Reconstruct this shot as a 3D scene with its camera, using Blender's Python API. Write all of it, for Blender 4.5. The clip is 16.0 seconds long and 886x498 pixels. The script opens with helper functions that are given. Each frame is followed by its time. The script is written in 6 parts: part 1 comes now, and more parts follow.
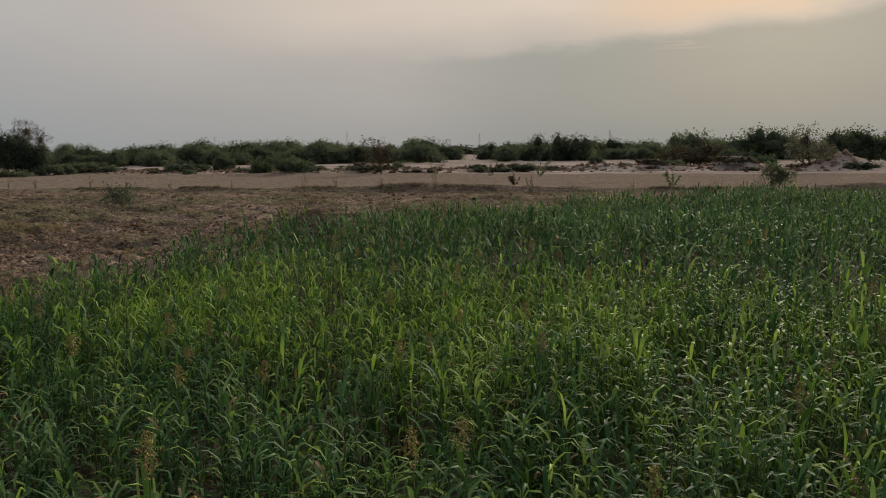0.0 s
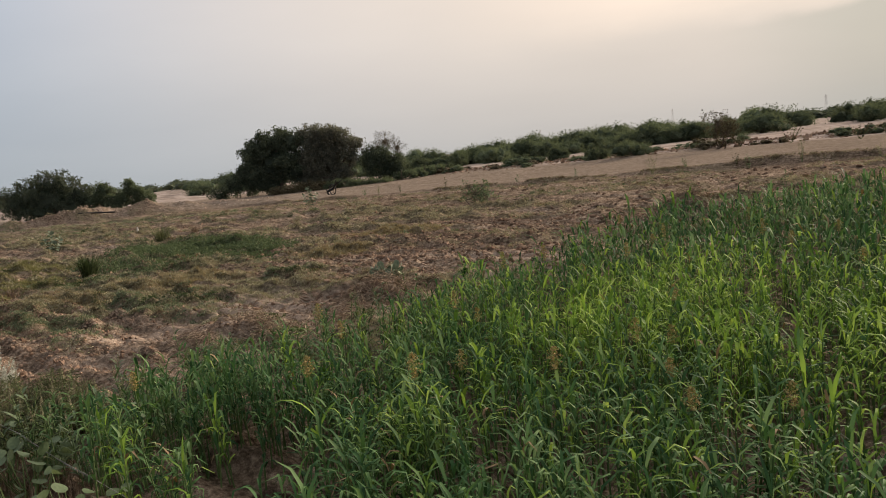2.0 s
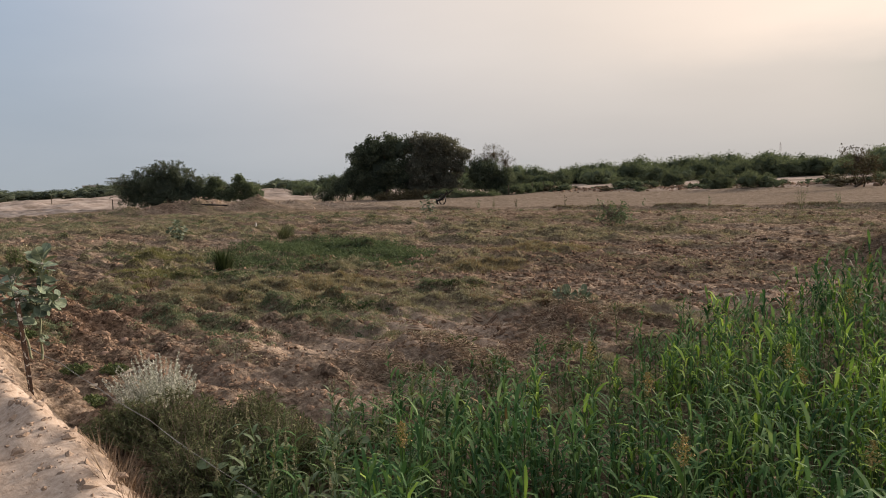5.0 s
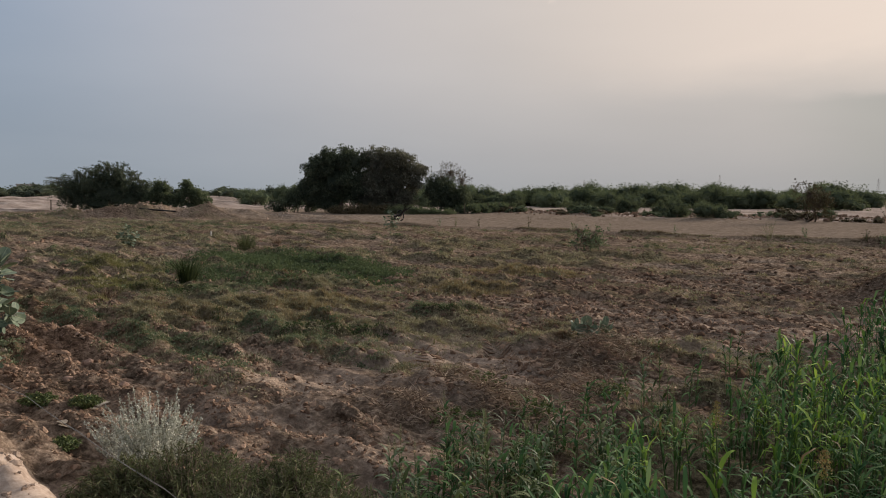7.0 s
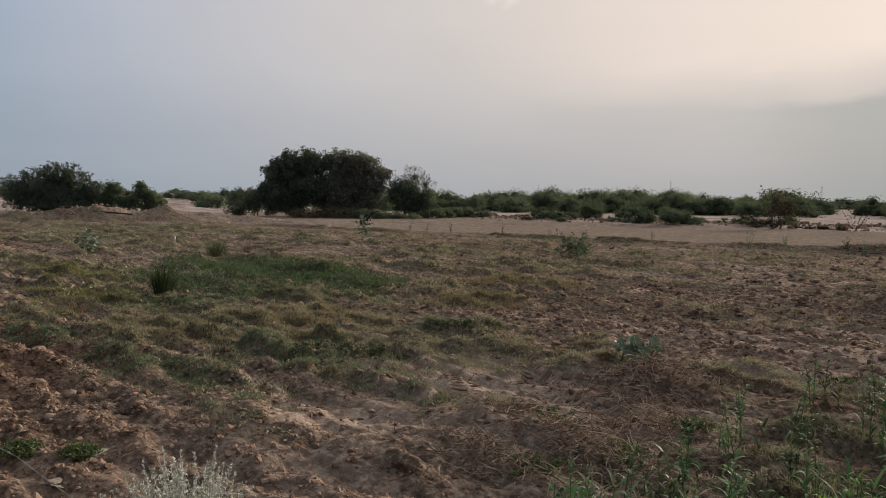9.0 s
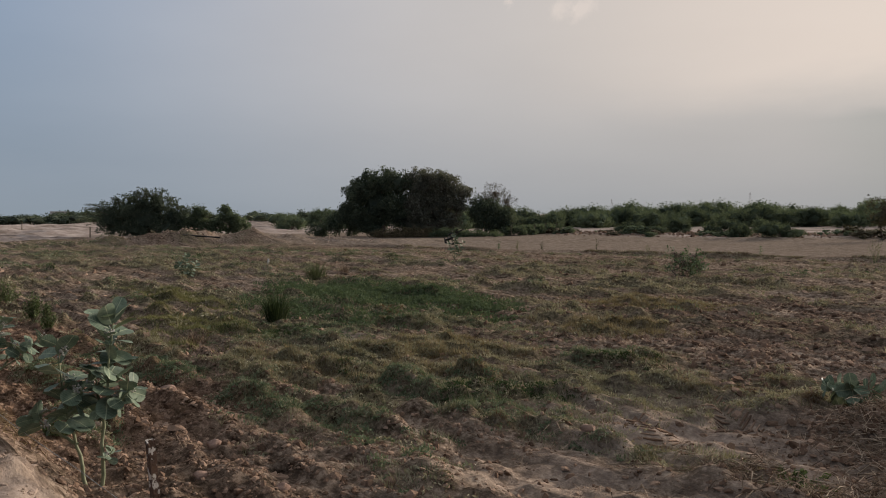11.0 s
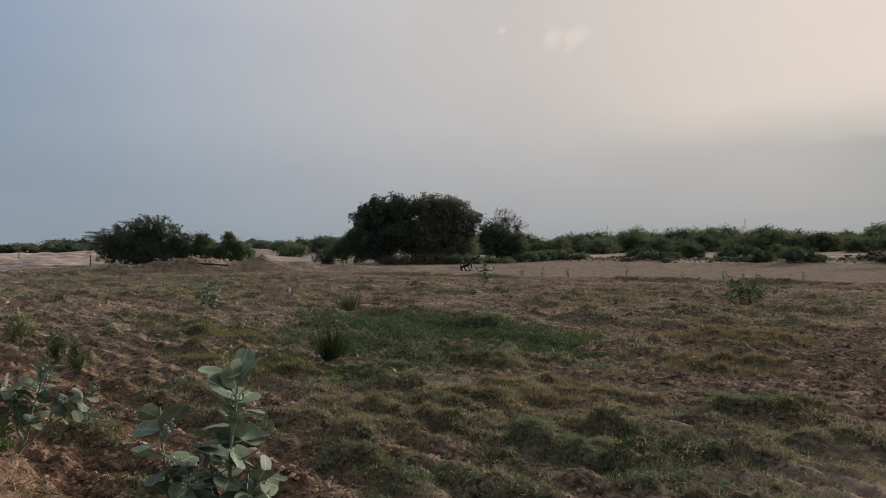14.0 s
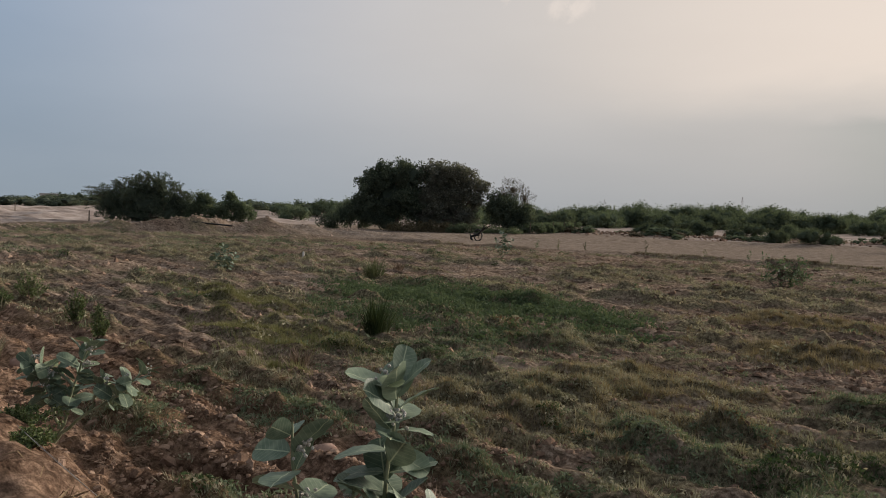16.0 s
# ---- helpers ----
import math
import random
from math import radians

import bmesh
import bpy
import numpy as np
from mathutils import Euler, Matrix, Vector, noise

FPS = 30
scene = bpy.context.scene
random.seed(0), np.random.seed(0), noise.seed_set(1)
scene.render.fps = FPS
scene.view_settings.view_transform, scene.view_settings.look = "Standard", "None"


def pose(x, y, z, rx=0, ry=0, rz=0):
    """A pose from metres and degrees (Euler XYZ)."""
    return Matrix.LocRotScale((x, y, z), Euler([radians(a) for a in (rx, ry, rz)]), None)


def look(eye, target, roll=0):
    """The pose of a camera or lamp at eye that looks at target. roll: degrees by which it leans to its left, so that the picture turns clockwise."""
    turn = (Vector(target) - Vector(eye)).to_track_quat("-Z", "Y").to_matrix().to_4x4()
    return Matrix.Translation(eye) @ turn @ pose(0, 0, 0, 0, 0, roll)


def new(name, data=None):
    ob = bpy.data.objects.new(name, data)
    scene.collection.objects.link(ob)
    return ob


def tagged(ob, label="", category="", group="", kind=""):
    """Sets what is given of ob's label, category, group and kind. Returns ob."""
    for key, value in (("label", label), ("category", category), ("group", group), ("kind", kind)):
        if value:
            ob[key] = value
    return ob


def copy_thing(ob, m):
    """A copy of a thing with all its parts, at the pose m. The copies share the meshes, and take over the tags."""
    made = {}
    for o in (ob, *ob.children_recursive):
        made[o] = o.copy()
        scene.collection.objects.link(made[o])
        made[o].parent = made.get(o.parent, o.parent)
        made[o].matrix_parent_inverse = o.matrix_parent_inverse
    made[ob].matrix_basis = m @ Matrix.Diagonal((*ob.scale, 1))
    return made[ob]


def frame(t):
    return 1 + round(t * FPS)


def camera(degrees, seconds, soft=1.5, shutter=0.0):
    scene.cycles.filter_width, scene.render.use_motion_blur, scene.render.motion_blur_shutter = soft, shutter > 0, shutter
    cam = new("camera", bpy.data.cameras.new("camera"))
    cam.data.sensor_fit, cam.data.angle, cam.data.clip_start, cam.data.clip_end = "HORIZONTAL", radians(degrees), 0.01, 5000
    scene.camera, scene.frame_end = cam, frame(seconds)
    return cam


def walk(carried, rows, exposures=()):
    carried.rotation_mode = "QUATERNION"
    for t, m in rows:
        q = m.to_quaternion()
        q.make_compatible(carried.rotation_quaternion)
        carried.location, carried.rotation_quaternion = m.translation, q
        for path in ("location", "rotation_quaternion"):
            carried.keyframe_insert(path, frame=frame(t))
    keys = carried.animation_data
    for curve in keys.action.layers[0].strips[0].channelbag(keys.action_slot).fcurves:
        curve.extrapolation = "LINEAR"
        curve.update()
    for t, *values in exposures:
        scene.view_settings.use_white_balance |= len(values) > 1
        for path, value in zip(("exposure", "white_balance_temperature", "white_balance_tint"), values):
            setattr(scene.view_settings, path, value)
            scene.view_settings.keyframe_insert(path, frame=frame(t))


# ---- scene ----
cam = camera(59.4, 16.0, soft=1.0)
METRES, EYE, TILT, LEAN, TURN = 12.0, 2.09, -1.1, -1.9, 20.3
ROWS = [
    (0.0, 0.0, 0.0, 0.0, -0.28, -6.25, 2.55),
    (0.5, -0.0198, 0.0189, 0.0022, 4.66, -7.47, 3.33),
    (1.0, -0.0423, 0.0292, 0.0023, 10.43, -7.67, 5.49),
    (1.5, -0.0683, 0.0411, 0.0041, 17.49, -6.43, 7.84),
    (2.0, -0.0957, 0.0523, 0.0061, 23.29, -5.15, 7.81),
    (2.5, -0.1269, 0.0619, 0.0069, 26.38, -4.97, 7.54),
    (3.0, -0.158, 0.0739, 0.0086, 28.23, -5.02, 6.78),
    (3.5, -0.1905, 0.082, 0.0094, 29.11, -4.76, 5.56),
    (4.0, -0.2174, 0.0912, 0.0116, 30.21, -4.35, 4.39),
    (6.5, -0.3596, 0.1447, 0.0158, 27.71, -2.67, 1.25),
    (7.0, -0.3871, 0.1563, 0.017, 25.97, -2.3, 0.95),
    (7.5, -0.4133, 0.1702, 0.0179, 24.33, -2.02, 0.73),
    (8.0, -0.4433, 0.1857, 0.0194, 22.08, -1.82, 0.45),
    (10.5, -0.5921, 0.2483, 0.0258, 26.0, -1.61, 1.43),
    (11.0, -0.623, 0.2612, 0.0286, 27.85, -0.65, 1.67),
    (11.5, -0.6528, 0.2727, 0.0288, 29.26, 0.02, 1.7),
    (12.0, -0.6825, 0.2853, 0.0287, 30.86, 0.44, 1.3),
    (12.5, -0.7114, 0.2964, 0.0299, 31.11, 0.84, 1.13),
    (13.0, -0.7401, 0.3077, 0.03, 29.9, 1.28, 1.61),
    (13.5, -0.7688, 0.321, 0.0337, 28.47, 1.3, 1.76),
    (14.0, -0.7996, 0.3312, 0.0329, 27.47, 1.32, 1.92),
    (14.5, -0.8283, 0.3425, 0.0351, 27.24, 1.43, 1.29),
    (15.0, -0.8582, 0.3548, 0.0343, 26.28, 1.07, 0.82),
    (15.5, -0.8872, 0.3672, 0.0343, 26.05, 0.11, 0.29),
    (16.0, -0.92, 0.3792, 0.0364, 27.09, -1.04, -0.18),
]
EXPOSURE = [(0.0, -0.54, 6800, 10), (0.5, 0.10, 6800, 10), (1.0, 0.10, 7000, 11), (1.5, 0.37, 7200, 13), (2.0, 0.15, 7200, 13), (2.5, 0.15, 7100, 13), (3.5, 0.07, 7100, 14), (4.0, 0.14, 7200, 14), (6.5, -0.18, 6700, 12), (7.0, -0.30, 6650, 12), (7.5, -0.20, 6600, 12), (8.0, -0.18, 6600, 12),
            (10.5, -0.28, 6500, 12), (11.0, -0.38, 6500, 11), (12.5, -0.18, 6500, 11), (13.0, -0.20, 6500, 11), (13.5, -0.33, 6500, 11), (14.0, -0.36, 6450, 10), (14.5, -0.58, 6250, 9), (15.0, -0.39, 6450, 10), (16.0, -0.27, 6500, 10)]
walk(cam, [(t, pose(0, 0, EYE, TILT, LEAN, TURN) @ pose(METRES * x, METRES * y, METRES * z, 90 + pitch, roll, yaw)) for t, x, y, z, yaw, pitch, roll in ROWS], EXPOSURE)

# ---- sky and sun ----
SUN_YAW, SUN_EL = -4.0, 14.0
sun_dir = Vector((-math.sin(radians(SUN_YAW)) * math.cos(radians(SUN_EL)), math.cos(radians(SUN_YAW)) * math.cos(radians(SUN_EL)), math.sin(radians(SUN_EL))))


class Nodes:
    """Short hand for node trees."""

    def __init__(self, tree):
        self.tree = tree
        tree.nodes.clear()

    def add(self, kind, props=None, **inputs):
        n = self.tree.nodes.new(kind)
        for k, v in (props or {}).items():
            if k == "operation":
                n.operation = v
            elif k == "use_clamp":
                n.use_clamp = v
            elif k == "interpolation_type":
                n.interpolation_type = v
            elif k == "blend_type":
                n.blend_type = v
            elif k == "attribute_name":
                n.attribute_name = v
            elif k == "bands_direction":
                n.bands_direction = v
            elif k == "sky_type":
                n.sky_type = v
            elif k == "sun_disc":
                n.sun_disc = v
            elif k == "sun_elevation":
                n.sun_elevation = v
            elif k == "sun_rotation":
                n.sun_rotation = v
            elif k == "dust_density":
                n.dust_density = v
            elif k == "air_density":
                n.air_density = v
            else:
                raise KeyError(k)
        for k, v in inputs.items():
            self.put(n, k.replace("_", " "), v)
        return n

    def put(self, n, key, v):
        s = n.inputs[int(key[1:])] if key[0] == "i" and key[1:].isdigit() else n.inputs[key]
        if hasattr(v, "is_output"):
            self.tree.links.new(v, s)
        else:
            s.default_value = v

    def math(self, op, a, b=0.0, clamp=False):
        return self.add("ShaderNodeMath", {"operation": op, "use_clamp": clamp}, i0=a, i1=b).outputs[0]

    def span(self, v, a, b, c=0.0, d=1.0):
        return self.add("ShaderNodeMapRange", {"interpolation_type": "SMOOTHSTEP"}, i0=v, i1=a, i2=b, i3=c, i4=d).outputs[0]

    def mix(self, fac, a, b, blend="MIX"):
        return self.add("ShaderNodeMixRGB", {"blend_type": blend}, Fac=fac, Color1=a, Color2=b).outputs[0]

    def ramp(self, fac, stops):
        n = self.add("ShaderNodeValToRGB", None, Fac=fac)
        el = n.color_ramp.elements
        while len(el) < len(stops):
            el.new(0.5)
        for e, (p, c) in zip(el, stops):
            e.position, e.color = p, (*c, 1)
        return n.outputs[0]

    def noise(self, vec, scale, detail=3.0, rough=0.55):
        n = self.add("ShaderNodeTexNoise", None, Scale=scale, Detail=detail, Roughness=rough)
        self.put(n, "Vector", vec)
        return n.outputs[0]

    def stretch(self, vec, s, loc=(0, 0, 0)):
        return self.add("ShaderNodeMapping", None, Vector=vec, Scale=s, Location=loc).outputs[0]


world = bpy.data.worlds.new("dusk_sky")
scene.world = world
world.use_nodes = True
W = Nodes(world.node_tree)
way = W.add("ShaderNodeTexCoord").outputs["Generated"]
sep = W.add("ShaderNodeSeparateXYZ", None, Vector=way)
up = sep.outputs[2]
sky = W.add("ShaderNodeTexSky", {"sky_type": "NISHITA", "sun_disc": False, "sun_elevation": radians(SUN_EL), "sun_rotation": radians(-SUN_YAW), "dust_density": 4.0, "air_density": 1.5})
haze = W.ramp(W.math("ADD", up, 0.0, True), [(0.0, (0.31, 0.38, 0.45)), (0.10, (0.30, 0.39, 0.50)), (0.25, (0.29, 0.41, 0.58)), (0.5, (0.56, 0.63, 0.76)), (1.0, (0.66, 0.72, 0.84))])
near_sun = W.add("ShaderNodeVectorMath", {"operation": "DOT_PRODUCT"}, i0=way, i1=sun_dir).outputs["Value"]
# thin bright veil that grows towards the sun and upwards
veil = W.mix(W.math("MULTIPLY", W.span(near_sun, 0.05, 0.95), W.span(up, -0.10, 0.24)), haze, (1.0, 0.90, 0.82, 1))
veil = W.mix(W.math("MULTIPLY", W.span(near_sun, 0.3, 0.95), 0.50), veil, (0.475, 0.458, 0.43, 1))
# glow of the low sun above the torn edge of a grey cloud bank
rag = W.noise(W.stretch(way, (3.0, 3.0, 9.0)), 2.4, 6.0)
edge_line = W.math("ADD", W.math("ADD", 0.116, W.math("MULTIPLY", sep.outputs[0], 0.080)), W.math("MULTIPLY", rag, 0.045))
above = W.math("SUBTRACT", up, edge_line)
veil = W.mix(W.math("MULTIPLY", W.math("MULTIPLY", W.span(near_sun, 0.67, 0.95), W.span(above, -0.004, 0.075)), 0.95), veil, (1.0, 0.87, 0.77, 1))
veil = W.mix(W.math("MULTIPLY", W.span(near_sun, 0.955, 0.998), W.span(above, -0.006, 0.034)), veil, (0.97, 0.73, 0.56, 1))
veil = W.mix(W.math("MULTIPLY", W.math("MULTIPLY", W.span(above, 0.010, -0.010), W.span(near_sun, 0.86, 0.965)), 0.88), veil, (0.375, 0.415, 0.41, 1))
streak = W.noise(W.stretch(way, (2.0, 2.0, 34.0)), 2.1, 4.0)
veil = W.mix(W.math("MULTIPLY", W.math("MULTIPLY", W.span(streak, 0.60, 0.72), W.span(near_sun, 0.95, 0.995)), W.math("MULTIPLY", W.span(up, 0.07, 0.10), 0.7)), veil, (0.86, 0.66, 0.52, 1))
mild = W.noise(W.stretch(way, (1.0, 1.0, 4.0)), 2.2, 4.0)
veil = W.mix(0.08, veil, W.ramp(mild, [(0.3, (0.25, 0.26, 0.28)), (0.7, (0.75, 0.74, 0.74))]))
# two small wisps of cloud
curl = W.noise(way, 42.0, 5.0, 0.6)
for wx, wy, wz, size in ((-0.617, 0.745, 0.2495, 0.020), (-0.5955, 0.764, 0.2485, 0.018), (-0.66, 0.71, 0.262, 0.009)):
    off = W.add("ShaderNodeVectorMath", {"operation": "DISTANCE"}, i0=way, i1=(wx, wy, wz)).outputs["Value"]
    veil = W.mix(W.math("MULTIPLY", W.span(W.math("SUBTRACT", off, W.math("MULTIPLY", W.math("SUBTRACT", curl, 0.5), 0.05)), size, 0.0), 0.6), veil, (0.96, 0.85, 0.77, 1))
# the side of the sky away from the low sun is dim
veil = W.mix(1.0, veil, W.ramp(W.span(near_sun, -0.75, 0.12), [(0.0, (0.26, 0.27, 0.30)), (1.0, (1.0, 1.0, 1.0))]), "MULTIPLY")
total = W.mix(1.0, veil, W.mix(1.0, sky.outputs[0], (0.0030, 0.0033, 0.0040, 1), "MULTIPLY"), "ADD")
back = W.add("ShaderNodeBackground", None, Color=total, Strength=1.0)
W.tree.links.new(back.outputs[0], W.add("ShaderNodeOutputWorld").inputs[0])

sun = new("sun", bpy.data.lights.new("sun", "SUN"))
sun.data.energy, sun.data.angle, sun.data.color = 5.5, radians(11), (1.0, 0.89, 0.79)
sun.matrix_world = look(sun_dir * 50, (0, 0, 0))


# ---- materials ----
def material(name, colours, scale=3.0, rough=0.9, second=None, bump=0.0, bump_scale=40.0, island=0.0, each=0.0, through_light=0.0, spec=0.3, metal=0.0):
    """colours: stops along a noise; second: (scale, colour, low, high) for stains; island / each: spread of brightness per loose piece / per object."""
    m = bpy.data.materials.new(name)
    m.use_nodes = True
    N = Nodes(m.node_tree)
    co = N.add("ShaderNodeTexCoord").outputs["Object"]
    geo = N.add("ShaderNodeNewGeometry")
    fac = N.noise(co, scale, 4.0)
    if island:
        fac = N.math("ADD", N.math("MULTIPLY", fac, 1.0 - island), N.math("MULTIPLY", geo.outputs["Random Per Island"], island))
    n = len(colours)
    lo, hi = (0.3, 0.7) if not island else (0.2, 0.8)
    col = N.ramp(fac, [(lo + (hi - lo) * i / max(1, n - 1), c) for i, c in enumerate(colours)])
    if each:
        o = N.add("ShaderNodeObjectInfo").outputs["Random"]
        col = N.mix(1.0, col, N.ramp(o, [(0, (1 - each,) * 3), (1, (1 + each,) * 3)]), "MULTIPLY")
    if second:
        s, c, a, b = second
        col = N.mix(N.span(N.noise(co, s, 5.0), a, b), col, (*c, 1))
    bs = N.add("ShaderNodeBsdfPrincipled", None, Base_Color=col, Roughness=rough, Metallic=metal)
    bs.inputs["Specular IOR Level"].default_value = spec
    if bump:
        b = N.add("ShaderNodeBump", None, Strength=bump, Distance=0.02, Height=N.noise(co, bump_scale, 6.0, 0.65))
        N.put(bs, "Normal", b.outputs[0])
    out = N.add("ShaderNodeOutputMaterial")
    shader = bs.outputs[0]
    if through_light:
        tr = N.add("ShaderNodeBsdfTranslucent", None, Color=N.mix(1.0, col, (1.15, 1.15, 0.85, 1), "MULTIPLY"))
        shader = N.add("ShaderNodeMixShader", None, i0=through_light, i1=shader, i2=tr.outputs[0]).outputs[0]
    N.tree.links.new(shader, out.inputs[0])
    return m


# soil: pinkish brown plough soil, pale sandy road, tan stubble plain further off
soil = bpy.data.materials.new("soil")
soil.use_nodes = True
S = Nodes(soil.node_tree)
co = S.add("ShaderNodeTexCoord").outputs["Object"]
place = S.add("ShaderNodeSeparateXYZ", None, Vector=co)
gx, gy, gz = place.outputs
cover = S.add("ShaderNodeAttribute", {"attribute_name": "cover"}).outputs["Fac"]
sandy = S.add("ShaderNodeAttribute", {"attribute_name": "sandy"}).outputs["Fac"]
base = S.ramp(S.noise(S.stretch(co, (0.600, 1.631, 1.021)), 0.9, 8.0, 0.68), [(0.34, (0.142, 0.108, 0.080)), (0.48, (0.224, 0.160, 0.113)), (0.64, (0.376, 0.283, 0.205))])
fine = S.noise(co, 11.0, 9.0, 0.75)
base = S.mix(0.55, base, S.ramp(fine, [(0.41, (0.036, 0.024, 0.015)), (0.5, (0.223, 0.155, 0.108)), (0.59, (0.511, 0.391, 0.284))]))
# shade of crevices between crumbs, painted into the colour by noise at two sizes
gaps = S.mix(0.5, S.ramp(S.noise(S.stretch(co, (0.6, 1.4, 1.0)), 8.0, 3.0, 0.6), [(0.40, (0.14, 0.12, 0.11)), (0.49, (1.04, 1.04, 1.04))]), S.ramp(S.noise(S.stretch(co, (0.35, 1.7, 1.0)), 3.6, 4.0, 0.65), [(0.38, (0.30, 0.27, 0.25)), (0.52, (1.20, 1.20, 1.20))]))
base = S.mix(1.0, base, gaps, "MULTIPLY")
# broad bands, paler and redder
broad = S.noise(S.stretch(co, (0.16, 0.9, 1.0)), 0.55, 5.0, 0.6)
base = S.mix(1.0, base, S.ramp(broad, [(0.34, (0.74, 0.69, 0.66)), (0.5, (1.0, 0.98, 0.96)), (0.66, (1.35, 1.33, 1.30))]), "MULTIPLY")
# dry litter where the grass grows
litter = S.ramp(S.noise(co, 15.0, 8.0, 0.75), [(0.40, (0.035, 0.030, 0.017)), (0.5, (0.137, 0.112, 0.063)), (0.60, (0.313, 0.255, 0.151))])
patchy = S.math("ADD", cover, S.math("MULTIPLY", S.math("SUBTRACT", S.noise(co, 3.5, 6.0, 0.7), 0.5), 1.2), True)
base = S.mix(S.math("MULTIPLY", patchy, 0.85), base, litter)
sand = S.ramp(S.noise(co, 3.0, 9.0, 0.7), [(0.3, (0.290, 0.206, 0.148)), (0.52, (0.455, 0.340, 0.256)), (0.72, (0.580, 0.455, 0.356))])
sand = S.mix(0.25, sand, S.ramp(S.noise(co, 24.0, 6.0, 0.7), [(0.36, (0.200, 0.132, 0.088)), (0.60, (0.640, 0.500, 0.390))]))
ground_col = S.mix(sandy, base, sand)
damp = S.math("MULTIPLY", S.span(gx, -14.0, -16.5), S.span(gy, 6.0, 4.0))
ground_col = S.mix(S.math("MULTIPLY", damp, 0.8), ground_col, S.mix(1.0, ground_col, (0.80, 0.66, 0.58, 1), "MULTIPLY"))
far_line = S.math("SUBTRACT", gy, S.math("ADD", 38.2, S.math("MULTIPLY", gx, 0.14)))
plain = S.ramp(S.noise(S.stretch(co, (0.307, 1.708, 1.180)), 0.7, 7.0, 0.65), [(0.32, (0.147, 0.109, 0.078)), (0.5, (0.235, 0.177, 0.129)), (0.70, (0.325, 0.253, 0.192))])
plain = S.mix(0.55, plain, S.ramp(S.noise(S.stretch(co, (0.737, 1.220, 1.180)), 3.2, 8.0, 0.75), [(0.38, (0.068, 0.049, 0.033)), (0.5, (0.233, 0.174, 0.125)), (0.62, (0.442, 0.348, 0.266))]))
ground_col = S.mix(S.span(far_line, -0.4, 1.2), ground_col, plain)
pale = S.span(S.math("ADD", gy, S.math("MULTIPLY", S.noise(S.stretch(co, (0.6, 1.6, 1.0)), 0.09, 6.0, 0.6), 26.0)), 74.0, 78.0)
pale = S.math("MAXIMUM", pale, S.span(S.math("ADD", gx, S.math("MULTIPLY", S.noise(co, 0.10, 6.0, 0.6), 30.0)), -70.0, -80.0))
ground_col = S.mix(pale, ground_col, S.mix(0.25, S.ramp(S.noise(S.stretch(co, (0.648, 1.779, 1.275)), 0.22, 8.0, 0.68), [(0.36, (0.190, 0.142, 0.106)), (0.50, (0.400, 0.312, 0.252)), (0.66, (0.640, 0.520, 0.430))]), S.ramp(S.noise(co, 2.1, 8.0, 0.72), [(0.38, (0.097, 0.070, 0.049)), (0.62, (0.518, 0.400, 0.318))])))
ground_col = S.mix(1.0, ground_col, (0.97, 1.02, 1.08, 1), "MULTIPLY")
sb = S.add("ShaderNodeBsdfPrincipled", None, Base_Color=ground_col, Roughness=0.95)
sb.inputs["Specular IOR Level"].default_value = 0.0
bump1 = S.add("ShaderNodeBump", None, Strength=S.math("SUBTRACT", 1.0, S.math("MULTIPLY", sandy, 0.65)), Distance=0.060, Height=S.math("ADD", S.noise(co, 13.0, 9.0, 0.74), S.math("MULTIPLY", S.noise(S.stretch(co, (0.3, 2.2, 1.0)), 5.0, 5.0, 0.65), 0.6)))
S.put(sb, "Normal", bump1.outputs[0])
S.tree.links.new(sb.outputs[0], S.add("ShaderNodeOutputMaterial").inputs[0])

leaf_dark = material("dark_foliage", [(0.050, 0.065, 0.050), (0.095, 0.118, 0.083), (0.165, 0.192, 0.130)], 0.8, 0.85, island=0.45, through_light=0.32, spec=0.1)
leaf_grey = material("grey_foliage", [(0.085, 0.090, 0.072), (0.150, 0.152, 0.120), (0.240, 0.234, 0.184)], 0.8, 0.85, island=0.45, through_light=0.30, spec=0.1)
# olive leaves, lightened and greyed so the colour carries the distance haze
leaf_olive_hazy = material("olive_foliage_hazy", [(0.060, 0.078, 0.052), (0.110, 0.138, 0.088), (0.175, 0.200, 0.125)], 0.5, 0.95, island=0.28, each=0.28, through_light=0.34, spec=0.03)
leaf_dry = material("dry_scrub", [(0.05, 0.04, 0.025), (0.10, 0.085, 0.045), (0.17, 0.14, 0.08)], 0.9, 0.9, island=0.5, through_light=0.1)
bark = material("bark", [(0.05, 0.037, 0.026), (0.12, 0.092, 0.066), (0.20, 0.16, 0.12)], 6.0, 0.9, bump=0.6, bump_scale=30)
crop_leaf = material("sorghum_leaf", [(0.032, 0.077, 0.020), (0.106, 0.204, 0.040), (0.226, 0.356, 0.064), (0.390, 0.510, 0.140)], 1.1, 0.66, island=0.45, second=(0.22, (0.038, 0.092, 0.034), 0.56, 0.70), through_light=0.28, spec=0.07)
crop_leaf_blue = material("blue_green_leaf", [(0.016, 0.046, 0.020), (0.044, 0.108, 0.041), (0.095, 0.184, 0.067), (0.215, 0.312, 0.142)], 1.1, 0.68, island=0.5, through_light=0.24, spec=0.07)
crop_stem = material("sorghum_stalk", [(0.06, 0.12, 0.035), (0.14, 0.20, 0.07)], 3.0, 0.6, island=0.5)
crop_dry = material("dry_leaf", [(0.16, 0.10, 0.05), (0.30, 0.22, 0.12)], 3.0, 0.8, island=0.6, through_light=0.15)
